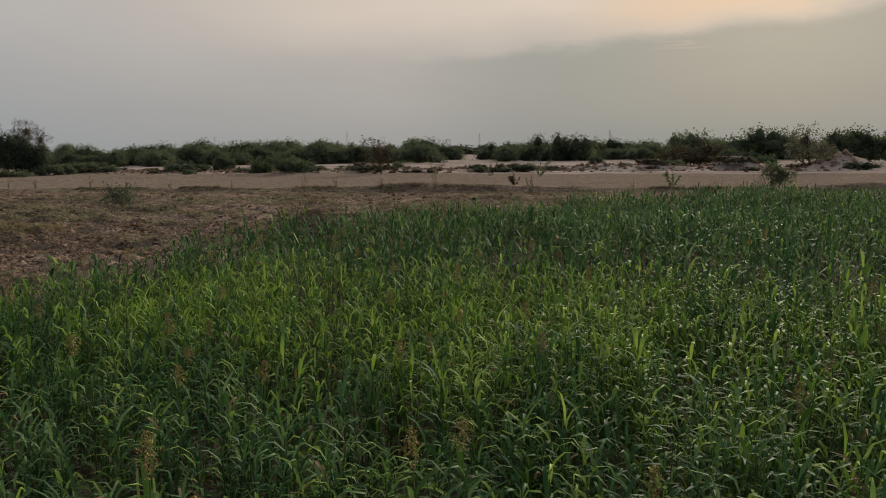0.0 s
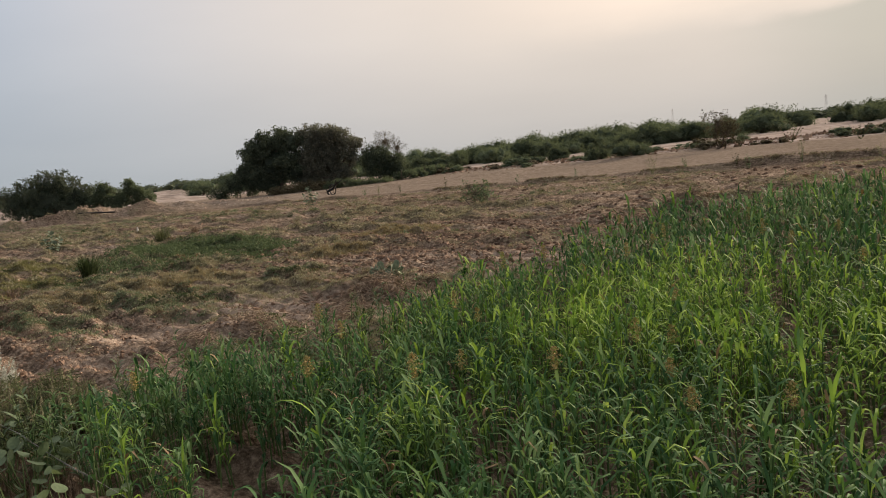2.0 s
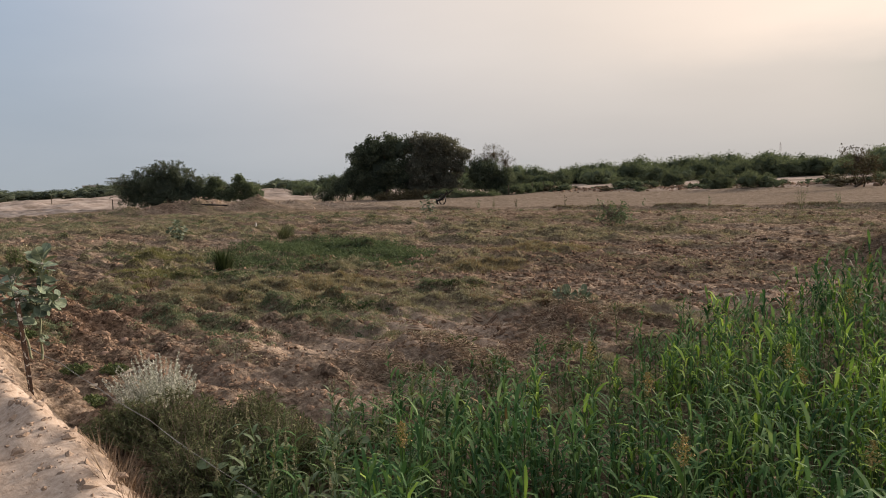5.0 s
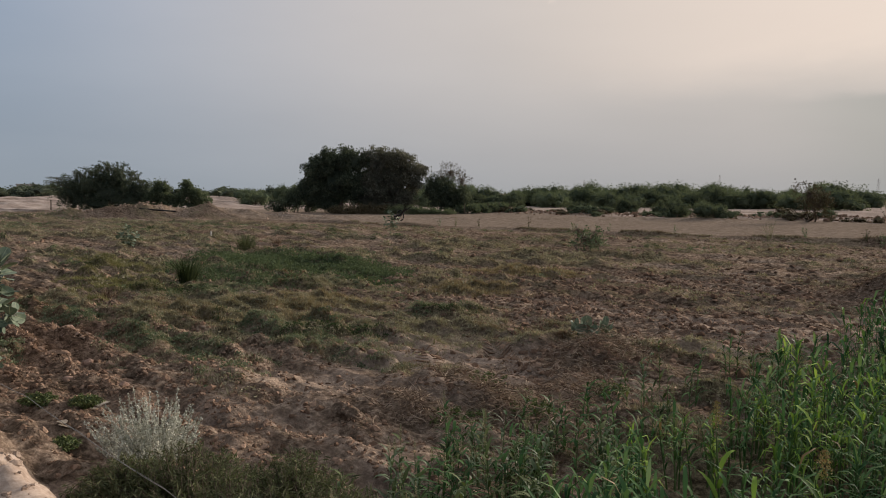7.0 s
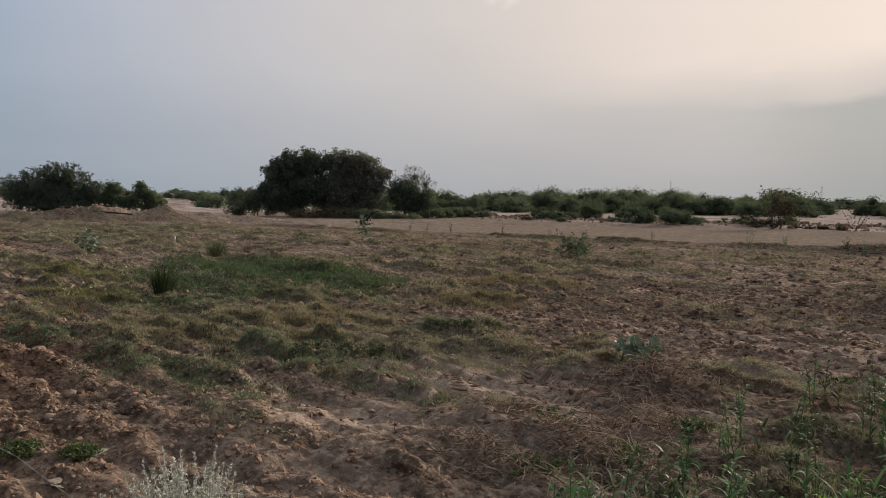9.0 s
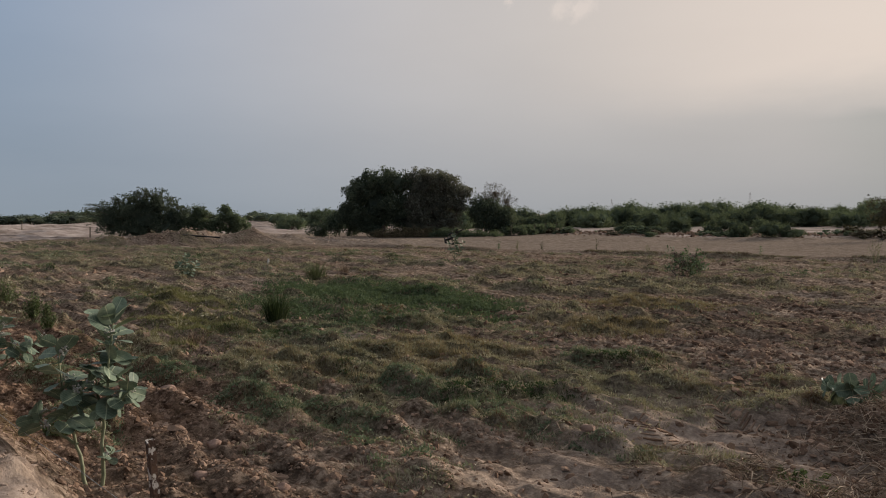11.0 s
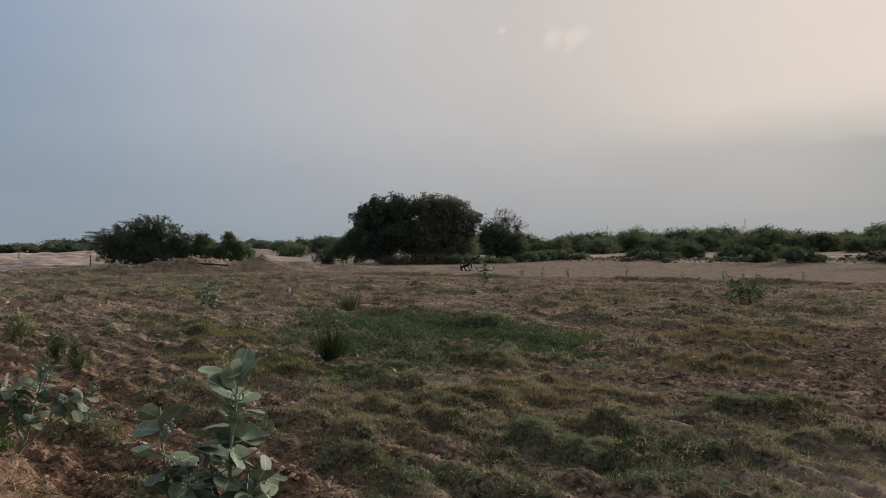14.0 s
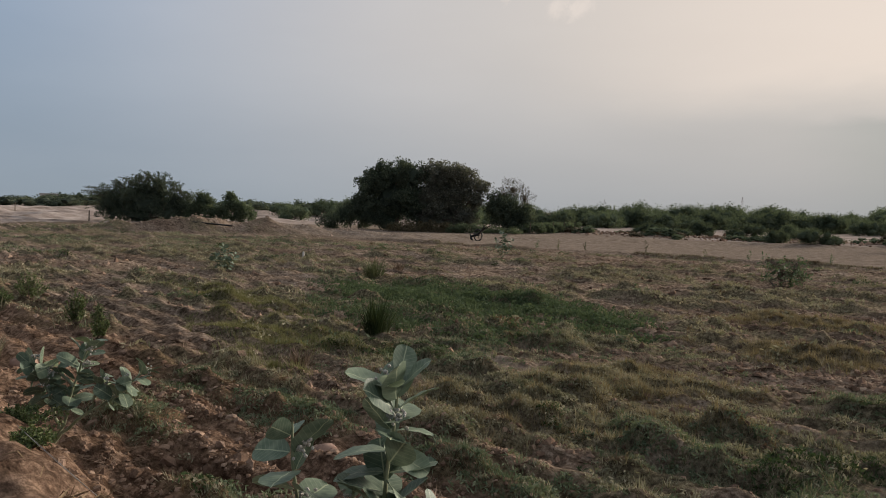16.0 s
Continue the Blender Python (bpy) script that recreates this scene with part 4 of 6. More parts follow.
# ---- grass, weeds, clods ----
def cards(rng, x, y, hgt, wid, lean, name, mats, label, category="grass", az=None):
    """Narrow leaning grass blades, as one mesh of triangles."""
    n = len(x)
    z = height(x, y)
    az = rng.uniform(0, 6.283, n) if az is None else az
    d = np.stack([np.cos(az), np.sin(az), np.zeros(n)], -1)
    s = np.stack([-d[:, 1], d[:, 0], np.zeros(n)], -1) * wid[:, None] * 0.5
    b = np.stack([x, y, z - 0.012], -1)
    upv = np.array([0, 0, 1.0])
    t = b + d * (lean * hgt)[:, None] + upv * (hgt * (1 - 0.25 * np.minimum(lean, 3)))[:, None]
    V = np.stack([b - s, b + s, t], 1).reshape(-1, 3)
    ob = new(name, mesh(name, V, np.arange(n * 3).reshape(-1, 3), mats))
    return tagged(ob, label, category, kind="stuff")


def tufts(rng, cx, cy, per, radius):
    """Blades round tuft centres, each leaning outwards."""
    n = len(cx) * per
    r, a = np.abs(rng.normal(size=n)) * radius, rng.uniform(0, 6.283, n)
    return np.repeat(cx, per) + np.cos(a) * r, np.repeat(cy, per) + np.sin(a) * r, a + rng.normal(size=n) * 0.6, np.repeat(rng.uniform(0.55, 1.35, len(cx)), per)


def cushions(rng, cx, cy, per, radius, flat, leaf, name, mat, label):
    """Low domes of small leaves: creeping weeds and close-grazed tussocks."""
    n = len(cx)
    r = rng.uniform(*radius, n) * rng.uniform(0.7, 1.3, n)
    d = unit(rng.normal(size=(n, per, 3)))
    d[..., 2] = np.abs(d[..., 2])
    P = d * r[:, None, None] * rng.uniform(0.75, 1.05, (n, per, 1)) * [1, 1, flat]
    P = (P + np.stack([cx, cy, height(cx, cy) - 0.01], -1)[:, None]).reshape(-1, 3)
    ob = new(name, mesh(name, *leaf_cards(rng, P, *leaf, -0.5), mat))
    return tagged(ob, label, "grass", kind="stuff")


def spread(rng, n, region, density):
    x, y = rng.uniform(region[0], region[1], n), rng.uniform(region[2], region[3], n)
    ok = (rng.random(n) < density(x, y)) & ~in_crop(x, y)
    return x[ok], y[ok]


def green_patch(x, y):
    a = np.exp(-(((x + 24.5) / 5.0) ** 2 + ((y - 12.6 + 0.05 * (x + 24)) / 1.6) ** 2) ** 1.5) * (0.75 + 0.5 * value_noise(x, y, 0.9, 41))
    b = 0.35 * np.exp(-(((x + 22.5) / 4.0) ** 2 + ((y - 9.6) / 1.2) ** 2))
    return a + b


def fresh(x, y):
    return np.clip(green_patch(x, y) + 0.9 * np.clip((value_noise(x * 0.6, y * 2.2, 2.4, 33) - 0.22) * 3, 0, 1) * streaks(x, y) * (1 - ellipses(x, y, STRAW)) + 1.2 * ellipses(x, y, GREEN) * (0.75 + 0.6 * value_noise(x, y, 0.45, 63)), 0, 1)


def away(x, y):
    return np.hypot(x + 11, y)


rng = np.random.default_rng(5)
far_ok = lambda x, y: (y < far_edge(x) - 0.3) & (y > 2.3)


def tussocks(rng, cx, cy, radius, tall, per, width, name, mat, label):
    """Grass in dense low mounds: blades highest in the middle of each, leaning outwards at its rim."""
    n = len(cx) * per
    r = np.repeat(rng.uniform(*radius, len(cx)), per)
    q, a = np.sqrt(rng.random(n)), rng.uniform(0, 6.283, n)
    h = np.repeat(rng.uniform(*tall, len(cx)), per) * (1 - 0.55 * q * q) * rng.uniform(0.55, 1.15, n)
    x, y = np.repeat(cx, per) + np.cos(a) * q * r * 1.25, np.repeat(cy, per) + np.sin(a) * q * r * 0.85
    return cards(rng, x, y, h, width * rng.uniform(0.7, 1.3, n), 0.15 + 1.1 * q * rng.uniform(0.4, 1.2, n), name, mat, label, az=a + rng.normal(size=n) * 0.5)


on_hump = lambda x, y: 0.30 + 0.70 * step(humps(x, y), 0.02, 0.28)
near_part = lambda x, y: (x > -21) & (x < -8) & (y < 11)
KINDS = (("field_grass", grass_olive, "short half-dry olive and straw tussocks over the ploughed earth", lambda x, y: streaks(x, y) * (1 - 0.85 * fresh(x, y)), 19000, 24000, (0.05, 0.15)),
         ("green_grass", grass_green, "creeping green grass in belts across the strip", lambda x, y: fresh(x, y), 19000, 17000, (0.04, 0.12)))
for name, mat, label, dens, n_near, n_far, tall in KINDS:
    x, y = spread(rng, n_near, (-21, -8, 2.3, 11), lambda x, y: dens(x, y) * on_hump(x, y) * far_ok(x, y))
    tussocks(rng, x[::2], y[::2], (0.06, 0.20), tall, 46, 0.0085, name, mat, label)
    cushions(rng, x[1::2], y[1::2], 26, (0.05, 0.14), 0.50, (0.050, 0.018), name, mat, label)
    x, y = spread(rng, n_far, (-48, -5, 2.5, 36), lambda x, y: dens(x, y) * on_hump(x, y) * far_ok(x, y) * ~near_part(x, y))
    tussocks(rng, x, y, (0.10, 0.30), (tall[0], tall[1] * 1.1), 20, 0.016 * (0.5 + away(np.repeat(x, 20), np.repeat(y, 20)) / 26), name, mat, label)
    cushions(rng, x[::2], y[::2], 12, (0.09, 0.24), 0.45, (0.10, 0.040), name, mat, label)
x, y = spread(rng, 6000, (-44, -8, 2.3, 30), lambda x, y: np.clip((value_noise(x, y * 2, 1.3, 35) - 0.25) * 3.5, 0, 1) * far_ok(x, y) * (1 - 0.8 * fresh(x, y)))
bx, by, az, sz = tufts(rng, x, y, 16, 0.12)
cards(rng, bx, by, rng.uniform(0.03, 0.10, len(bx)) * 1.3 * sz, rng.uniform(0.006, 0.012, len(bx)) * (0.5 + away(bx, by) / 16), rng.uniform(1.0, 4.0, len(bx)), "dead_weeds", grass_dry, "matted dead brown weeds lying on the earth", az=az)
# yellow-green belt beside the rushes, and straw mounds among the creeping grass
for spots, n, mat, key, lab in (([(-22.9, 6.9, 2.2, 0.68), (-20.9, 5.6, 1.2, 0.4), (-27.4, 8.6, 2.6, 0.6)], 1000, grass_lime, "green_grass", "yellow-green grass in a low belt beside the rushes"), (STRAW, 1100, grass_straw, "field_grass", "straw-coloured grass in low bleached mounds")):
    x, y = spread(rng, n * 60, (-31, -14, 5.2, 17), lambda x, y: 0.8 * ellipses(x, y, spots) * on_hump(x, y))
    tussocks(rng, x[:n], y[:n], (0.08, 0.22), (0.07, 0.17), 36, 0.010, key, mat, lab)
# rank dead grass under the bank, beside the feathery weeds
x, y = rng.uniform(-8.9, -6.3, 150), 1.66 + rng.normal(size=150) * 0.14
tussocks(rng, x, y, (0.06, 0.14), (0.12, 0.30), 30, 0.007, "dead_weeds", grass_dry, "rank dead brown grass at the foot of the sandy bank")


# thin belts of grass on the far part of the strip
for key, mat, seed_, lab in (("field_grass", grass_olive, 54, "thin half-dry grass in belts on the far strip"), ("green_grass", grass_green, 55, "thin green grass in belts on the far strip")):
    x, y = rng.uniform(-80, -46, 9000), rng.uniform(4, 30, 9000)
    ok = (value_noise(x * 0.5, y * 1.4, 2.2, seed_) > 0.22) & (y < far_edge(x) - 0.5)
    bx, by, az, sz = tufts(rng, x[ok], y[ok], 10, 0.22)
    cards(rng, bx, by, rng.uniform(0.05, 0.16, len(bx)) * sz, rng.uniform(0.02, 0.035, len(bx)), rng.uniform(0.3, 1.3, len(bx)), key, mat, lab, az=az)

# rank weeds along the low ridge at the strip's end
x = rng.uniform(-50, 6, 1500)
y = far_edge(x) + 0.8 * value_noise(x, far_edge(x), 6.0, 10) + rng.normal(size=1500) * 0.35
ok = value_noise(x, y, 2.2, 40) > 0.05
for key, mat in (("field_grass", grass_olive), ("dead_weeds", grass_dry)):
    bx, by, az, sz = tufts(rng, x[ok], y[ok], 16, 0.12)
    cards(rng, bx, by, rng.uniform(0.04, 0.15, len(bx)) * sz, rng.uniform(0.012, 0.025, len(bx)), rng.uniform(0.2, 1.2, len(bx)), key, mat, "rank dry weeds along the low ridge at the strip's end", az=az)


x, y = rng.uniform(-31, -18, 9000), rng.uniform(8.5, 16, 9000)
ok = rng.random(9000) < np.clip(green_patch(x, y) * 1.2 - 0.15, 0, 1)
cushions(rng, x[ok], y[ok], 16, (0.10, 0.24), 0.75, (0.09, 0.034), "green_grass", grass_fresh, "lush green grass in a damp hollow")
bx, by, az, sz = tufts(rng, x[ok], y[ok], 14, 0.14)
cards(rng, bx, by, rng.uniform(0.08, 0.24, len(bx)) * sz, rng.uniform(0.006, 0.012, len(bx)), rng.uniform(0.2, 1.2, len(bx)), "green_grass", grass_fresh, "taller fresh green grass in a damp hollow", az=az)


def clods(rng, x, y, size, name, label, mat):
    """Rough lumps of soil, half sunk."""
    n = len(x)
    ring = np.arange(5) * math.pi * 0.4
    B = np.concatenate([np.stack([np.cos(ring), np.sin(ring), 0 * ring - 0.1], -1), np.stack([0.72 * np.cos(ring + 0.5), 0.72 * np.sin(ring + 0.5), 0 * ring + 0.52], -1), [[0.0, 0.0, 0.78]]])
    T = np.array([t for k in range(5) for t in ((k, (k + 1) % 5, 5 + k), ((k + 1) % 5, 5 + (k + 1) % 5, 5 + k), (5 + k, 5 + (k + 1) % 5, 10))])
    a = rng.uniform(0, 6.28, n)
    P = B[None] * (size[:, None, None] * rng.uniform(0.5, 1.5, (n, 11, 3)) * rng.uniform(0.6, 1.4, (n, 1, 3)))
    ca, sa = np.cos(a)[:, None], np.sin(a)[:, None]
    P = np.stack([P[..., 0] * ca - P[..., 1] * sa, P[..., 0] * sa + P[..., 1] * ca, P[..., 2]], -1)
    P += np.stack([x, y, height(x, y) - size * 0.15], -1)[:, None]
    ob = new(name, mesh(name, P.reshape(-1, 3), (T[None] + np.arange(n)[:, None, None] * 11).reshape(-1, 3), mat))
    return tagged(ob, label, "soil clods", kind="stuff")


def cloddy(x, y):
    rows = np.exp(-((y - 3.3) / 1.1) ** 2) + 0.8 * step(x, -19, -15) * step(y, 8.5, 11)
    ridge = 0.5 + 0.5 * np.sin((np.where(y < 8, y, 8 + (y - 8) * 0.62) + 0.22 * value_noise(x, y, 4.0, 7)) * 2 * np.pi / 0.62)
    return (0.35 + 0.65 * ridge) * np.clip(0.22 + 1.1 * np.clip(value_noise(x, y * 1.6, 1.5, 36), 0, 1) + 0.8 * rows, 0, 1) * (1 - 0.6 * streaks(x, y))


x, y = spread(rng, 90000, (-44, -7, 2.0, 35), lambda x, y: cloddy(x, y) * far_ok(x, y) * np.exp(-np.maximum(0, away(x, y) - 6) / 11))
clods(rng, x, y, (0.010 + 0.042 * rng.random(len(x)) ** 3.0) * (0.7 + 0.055 * away(x, y)), "soil_clods", "crumbled reddish-brown soil clods along the furrows", clod_mat)
print("clods", len(x))
x, y = spread(rng, 22000, (-21, -8, 1.9, 7.5), lambda x, y: cloddy(x, y) * (y > road_rim(x) + 0.2))
clods(rng, x, y, 0.009 + 0.026 * rng.random(len(x)) ** 2.5, "soil_clods", "small crumbs of reddish-brown soil in the furrows", clod_mat)
x, y = spread(rng, 30000, (-21, -8, 7.0, 19), lambda x, y: cloddy(x, y) * (1 - 0.8 * streaks(x, y)))
clods(rng, x, y, 0.012 + 0.050 * rng.random(len(x)) ** 3, "soil_clods", "broken reddish-brown clods on the bare part of the strip", clod_mat)
print("crumbs", len(x))
# heavier clods turned up along the furrow crests and in the rough corner of the strip
x, y = spread(rng, 26000, (-19, -11, 2.6, 13.5), lambda x, y: ellipses(x, y, [(-16.0, 3.65, 2.2, 0.5), (-13.9, 3.75, 2.0, 0.5), (-13.4, 11.7, 1.9, 1.6), (-12.8, 9.6, 1.2, 0.8), (-17.5, 3.2, 1.5, 0.4)]) * (0.15 + 0.85 * step(value_noise(x, y * 1.6, 0.5, 66), 0.0, 0.5)) * 0.30)
clods(rng, x, y, 0.014 + 0.048 * rng.random(len(x)) ** 3.0, "soil_clods", "heavy reddish-brown clods turned up by the plough", clod_mat)
x = rng.uniform(-14.5, -4, 1600)
y = road_rim(x) - 0.10 + rng.normal(size=1600) * 0.30
ok = y < road_rim(x) + 0.15
clods(rng, x[ok], y[ok], 0.006 + 0.034 * rng.random(ok.sum()) ** 4, "sand_lumps", "pale sand lumps on the crumbling road bank", sand_clod)


# low hedge on the plain beside the grove
HEDGE = [(-60.8, 56.6), (-61.7, 64.5)]
for k in range(5):
    f = (k + 0.5) / 5
    tree("hedge_shrub", set_on(HEDGE[0][0] + (HEDGE[1][0] - HEDGE[0][0]) * f, HEDGE[0][1] + (HEDGE[1][1] - HEDGE[0][1]) * f), [(-0.7, 0, 0.45, 0.9, 0.6, 0.55), (0.5, 0, 0.5, 0.9, 0.6, 0.5)], 150, 8, 0.12, (0.20, 0.12), 0.04,
         "low clipped green hedge shrub in a row with posts", "hedge", "hedge beside the grove", leaf_olive_hazy, 0.6, seed=120 + k, stems=2, twigs=10, rz=32)


# clods on the heap beside the crop
x, y = -10.7 + rng.normal(size=420) * 0.5, 8.4 + rng.normal(size=420) * 0.7
clods(rng, x, y, 0.012 + 0.05 * rng.random(420) ** 2, "soil_clods", "dark crumbled clods on the heap beside the crop", clod_mat)

# lumps on the spoil banks
u, v = rng.uniform(-14, 16, 1500), rng.normal(size=1500) * 1.7
x, y = -66.8 + 0.68 * u - 0.733 * v, 25.3 + 0.733 * u + 0.68 * v
clods(rng, x, y, 0.03 + 0.08 * rng.random(1500) ** 3, "sand_lumps", "pale lumps of sand along the spoil bank", sand_clod)
x = rng.uniform(-64, 10, 3200)
y = np.interp(x, [-60, -35, -14, 10], [62, 64, 69, 70]) + 3.5 + rng.normal(size=3200) * 2.6
clods(rng, x, y, 0.06 + 0.26 * rng.random(3200) ** 3, "soil_clods", "brown lumps of earth along the far berm", clod_mat)


# ---- milkweed shrubs ----
def leaf_mesh(name, wide, curl_, cup):
    """An obovate leaf one metre long along x, to be scaled down."""
    nt, nw = 9, 3
    t = 0.5 - 0.5 * np.cos(np.linspace(0, np.pi, nt))
    w = wide * np.sqrt(np.maximum(0.0004, 1 - np.abs(2 * t ** 1.12 - 1) ** 2.5)) * (0.80 + 0.24 * t)
    w[-1] = wide * 0.10
    s = np.linspace(-1, 1, 2 * nw - 1)
    X = np.repeat(t, len(s)).reshape(nt, -1)
    Y = w[:, None] * s[None]
    Z = cup * np.abs(s)[None] * w[:, None] + curl_ * (t[:, None] ** 2 - 0.4 * t[:, None]) + 0.012 * np.sin(t[:, None] * 17 + s[None] * 3)
    V = np.stack([X, Y, Z], -1).reshape(-1, 3)
    i, j = np.meshgrid(np.arange(nt - 1), np.arange(len(s) - 1), indexing="ij")
    c = i * len(s) + j
    return mesh(name, V, np.stack([c, c + 1, c + len(s) + 1, c + len(s)], -1).reshape(-1, 4), milk_leaf, True)


LEAVES = [leaf_mesh("leaf", 0.40, -0.14, 0.16), leaf_mesh("leaf", 0.43, -0.28, 0.08), leaf_mesh("leaf", 0.38, 0.04, 0.20)]


def blob(r, centre, radius, squash=1.0, segs=5):
    """A small lumpy bud or stone as triangles."""
    bm = bmesh.new()
    bmesh.ops.create_icosphere(bm, subdivisions=segs, radius=1.0)
    V = np.array([v.co for v in bm.verts])
    F = np.array([[v.index for v in f.verts] for f in bm.faces])
    bm.free()
    V = V * (1 + 0.15 * r.normal(size=(len(V), 1))) * radius * [1, 1, squash] + centre
    return V, F


def frame_of(x_axis, hint):
    x = Vector(x_axis).normalized()
    y = Vector(hint).cross(x).normalized()
    z = x.cross(y)
    return Matrix((x, y, z)).transposed().to_4x4()


def milkweed(at, stems, label, seed, leaf=0.182, group="milkweed shrubs", flowers=True):
    """stems: (points, first leafy fraction, number of leaf pairs, size). Each leaf is a part of its own."""
    r = np.random.default_rng(seed)
    ob = thing("milkweed_shrub", at, label, "shrub", group)
    for pts, first, pairs, size in stems:
        P = np.array(pts, float)
        tt = np.linspace(0, 1, 12)
        src = np.linspace(0, 1, len(P))
        S_ = np.stack([np.interp(tt, src, P[:, k]) for k in range(3)], -1)
        S_[1:-1] += r.normal(size=(10, 3)) * 0.006
        stem = part("stem", mesh("stem", *tube(S_, np.linspace(0.017, 0.006, 12) * size, 7), milk_stem, True), ob)
        a0 = r.uniform(0, 6.28)
        for p in range(pairs):
            f = first + (1 - first) * (p + 0.3) / pairs
            at_ = np.array([np.interp(f, tt, S_[:, k]) for k in range(3)])
            ax = Vector(np.array([np.interp(min(1, f + 0.08), tt, S_[:, k]) for k in range(3)]) - np.array([np.interp(f - 0.08, tt, S_[:, k]) for k in range(3)])).normalized()
            u = ax.orthogonal().normalized()
            v = ax.cross(u)
            for h in (0, 1):
                a = a0 + p * 1.57 + h * math.pi + r.normal() * 0.25
                rad = u * math.cos(a) + v * math.sin(a)
                lift_ = radians(4 + 30 * (p / max(1, pairs - 1)) ** 1.8 + r.normal() * 20)
                d = rad * math.cos(lift_) + ax * math.sin(lift_)
                L = leaf * size * r.uniform(0.8, 1.18) * (0.72 if p == pairs - 1 else 1.0) * (0.8 if p == 0 else 1.0)
                m = Matrix.Translation(Vector(at_) + rad * 0.012) @ frame_of(d, ax) @ Matrix.Rotation(r.normal() * 0.55, 4, "X") @ Matrix.Scale(L, 4)
                part("leaf", LEAVES[int(r.integers(3))], stem, m=m)
            if flowers and p in (pairs - 2, pairs - 5):
                bag = Bag()
                c = at_ + np.array(rad) * 0.05 + np.array([0, 0, 0.03])
                for _ in range(26):
                    bag.put(*blob(r, c + r.normal(size=3) * 0.021 * size, 0.009 * size, segs=1))
                tagged(part("bud_head", bag.mesh("bud_head", milk_flower), stem), "pale buds", kind="stuff")
    return ob


gz0 = ground_at(-14.45, 2.38)
milkweed((-14.45, 2.38, gz0 - 0.02), [
    ([(0, 0, 0), (0.0, 0.02, 0.45), (0.02, 0.06, 0.9), (0.03, 0.12, 1.42 - gz0)], 0.47, 19, 1.0),
    ([(-0.09, -0.09, 0), (-0.13, -0.13, 0.32), (-0.19, -0.20, 0.62), (-0.24, -0.23, 1.20 - gz0)], 0.50, 12, 0.98),
    ([(-0.13, -0.13, 0.36), (-0.26, -0.30, 0.48), (-0.36, -0.40, 0.62)], 0.5, 5, 0.85),
    ([(0.0, 0.02, 0.22), (0.08, 0.03, 0.26), (0.13, 0.05, 0.34)], 0.4, 3, 0.5),
    ([(-0.18, -0.18, 0.58), (-0.13, -0.12, 0.70), (-0.10, -0.08, 0.82)], 0.4, 4, 0.95),
    ([(-0.02, 0.04, 0.60), (-0.10, 0.02, 0.74), (-0.13, 0.01, 0.90)], 0.4, 4, 0.9),
    ([(0.0, 0.02, 0.58), (0.11, 0.13, 0.70), (0.16, 0.20, 0.84)], 0.4, 5, 0.9),
], "tall blue-grey milkweed shrub with broad oval leaves and pale buds", 21, 0.195)
gz1 = ground_at(-18.68, 2.34)
milkweed((-18.68, 2.34, gz1 - 0.02), [
    ([(0, 0, 0), (0.08, 0.10, 0.22), (0.10, 0.16, 0.5), (0.18, 0.28, 0.98 - gz1)], 0.42, 13, 1.0),
    ([(0, 0, 0), (0.12, 0.14, 0.2), (0.34, 0.40, 0.42), (0.50, 0.62, 0.66)], 0.6, 10, 0.95),
    ([(0.05, 0.06, 0.15), (0.0, 0.02, 0.4), (-0.08, -0.06, 0.62)], 0.45, 9, 0.95),
    ([(0.10, 0.16, 0.5), (-0.02, 0.08, 0.62), (-0.14, -0.16, 0.70)], 0.4, 6, 0.95),
    ([(0.20, 0.24, 0.29), (0.26, 0.30, 0.5), (0.28, 0.34, 0.6)], 0.5, 3, 0.9),
], "forked milkweed shrub with broad grey-green leaves, one yellowed", 22, 0.165)
for x, y, h, sd, lab in [(-34.1, 11.65, 0.92, 23, "pale milkweed shrub standing alone in the strip"), (-35.0, 25.2, 1.25, 24, "pale milkweed shrub near the end of the strip")]:
    milkweed(set_on(x, y, -0.02), [([(0, 0, 0), (0.03, 0, h * 0.5), (-0.08, 0.05, h)], 0.22, 10, 1.0), ([(0, 0, 0), (0.18, 0.14, h * 0.35), (0.34, 0.28, h * 0.72)], 0.3, 8, 1.0), ([(0, 0, 0), (-0.15, -0.12, h * 0.4), (-0.24, -0.2, h * 0.7)], 0.3, 8, 1.0), ([(0, 0, h * 0.2), (0.08, 0.1, h * 0.55), (0.1, 0.14, h * 0.85)], 0.4, 4, 1.0)], lab, sd, 0.17, flowers=False)
# wilted milkweed sprig thrown on the weed heap
hz = ground_at(-11.31, 9.04)
milkweed((-11.31, 9.04, hz + 0.10), [([(0, 0, 0.03), (0.13, 0.08, 0.08), (0.24, 0.12, 0.08)], 0.1, 8, 1.0), ([(0, 0, 0.03), (-0.12, -0.05, 0.08), (-0.22, -0.1, 0.06)], 0.1, 7, 1.0), ([(0, 0, 0.03), (0.02, -0.08, 0.10), (0.08, -0.16, 0.12)], 0.1, 6, 1.0)], "cut milkweed sprig wilting on a heap of weeds", 25, 0.155, flowers=False)


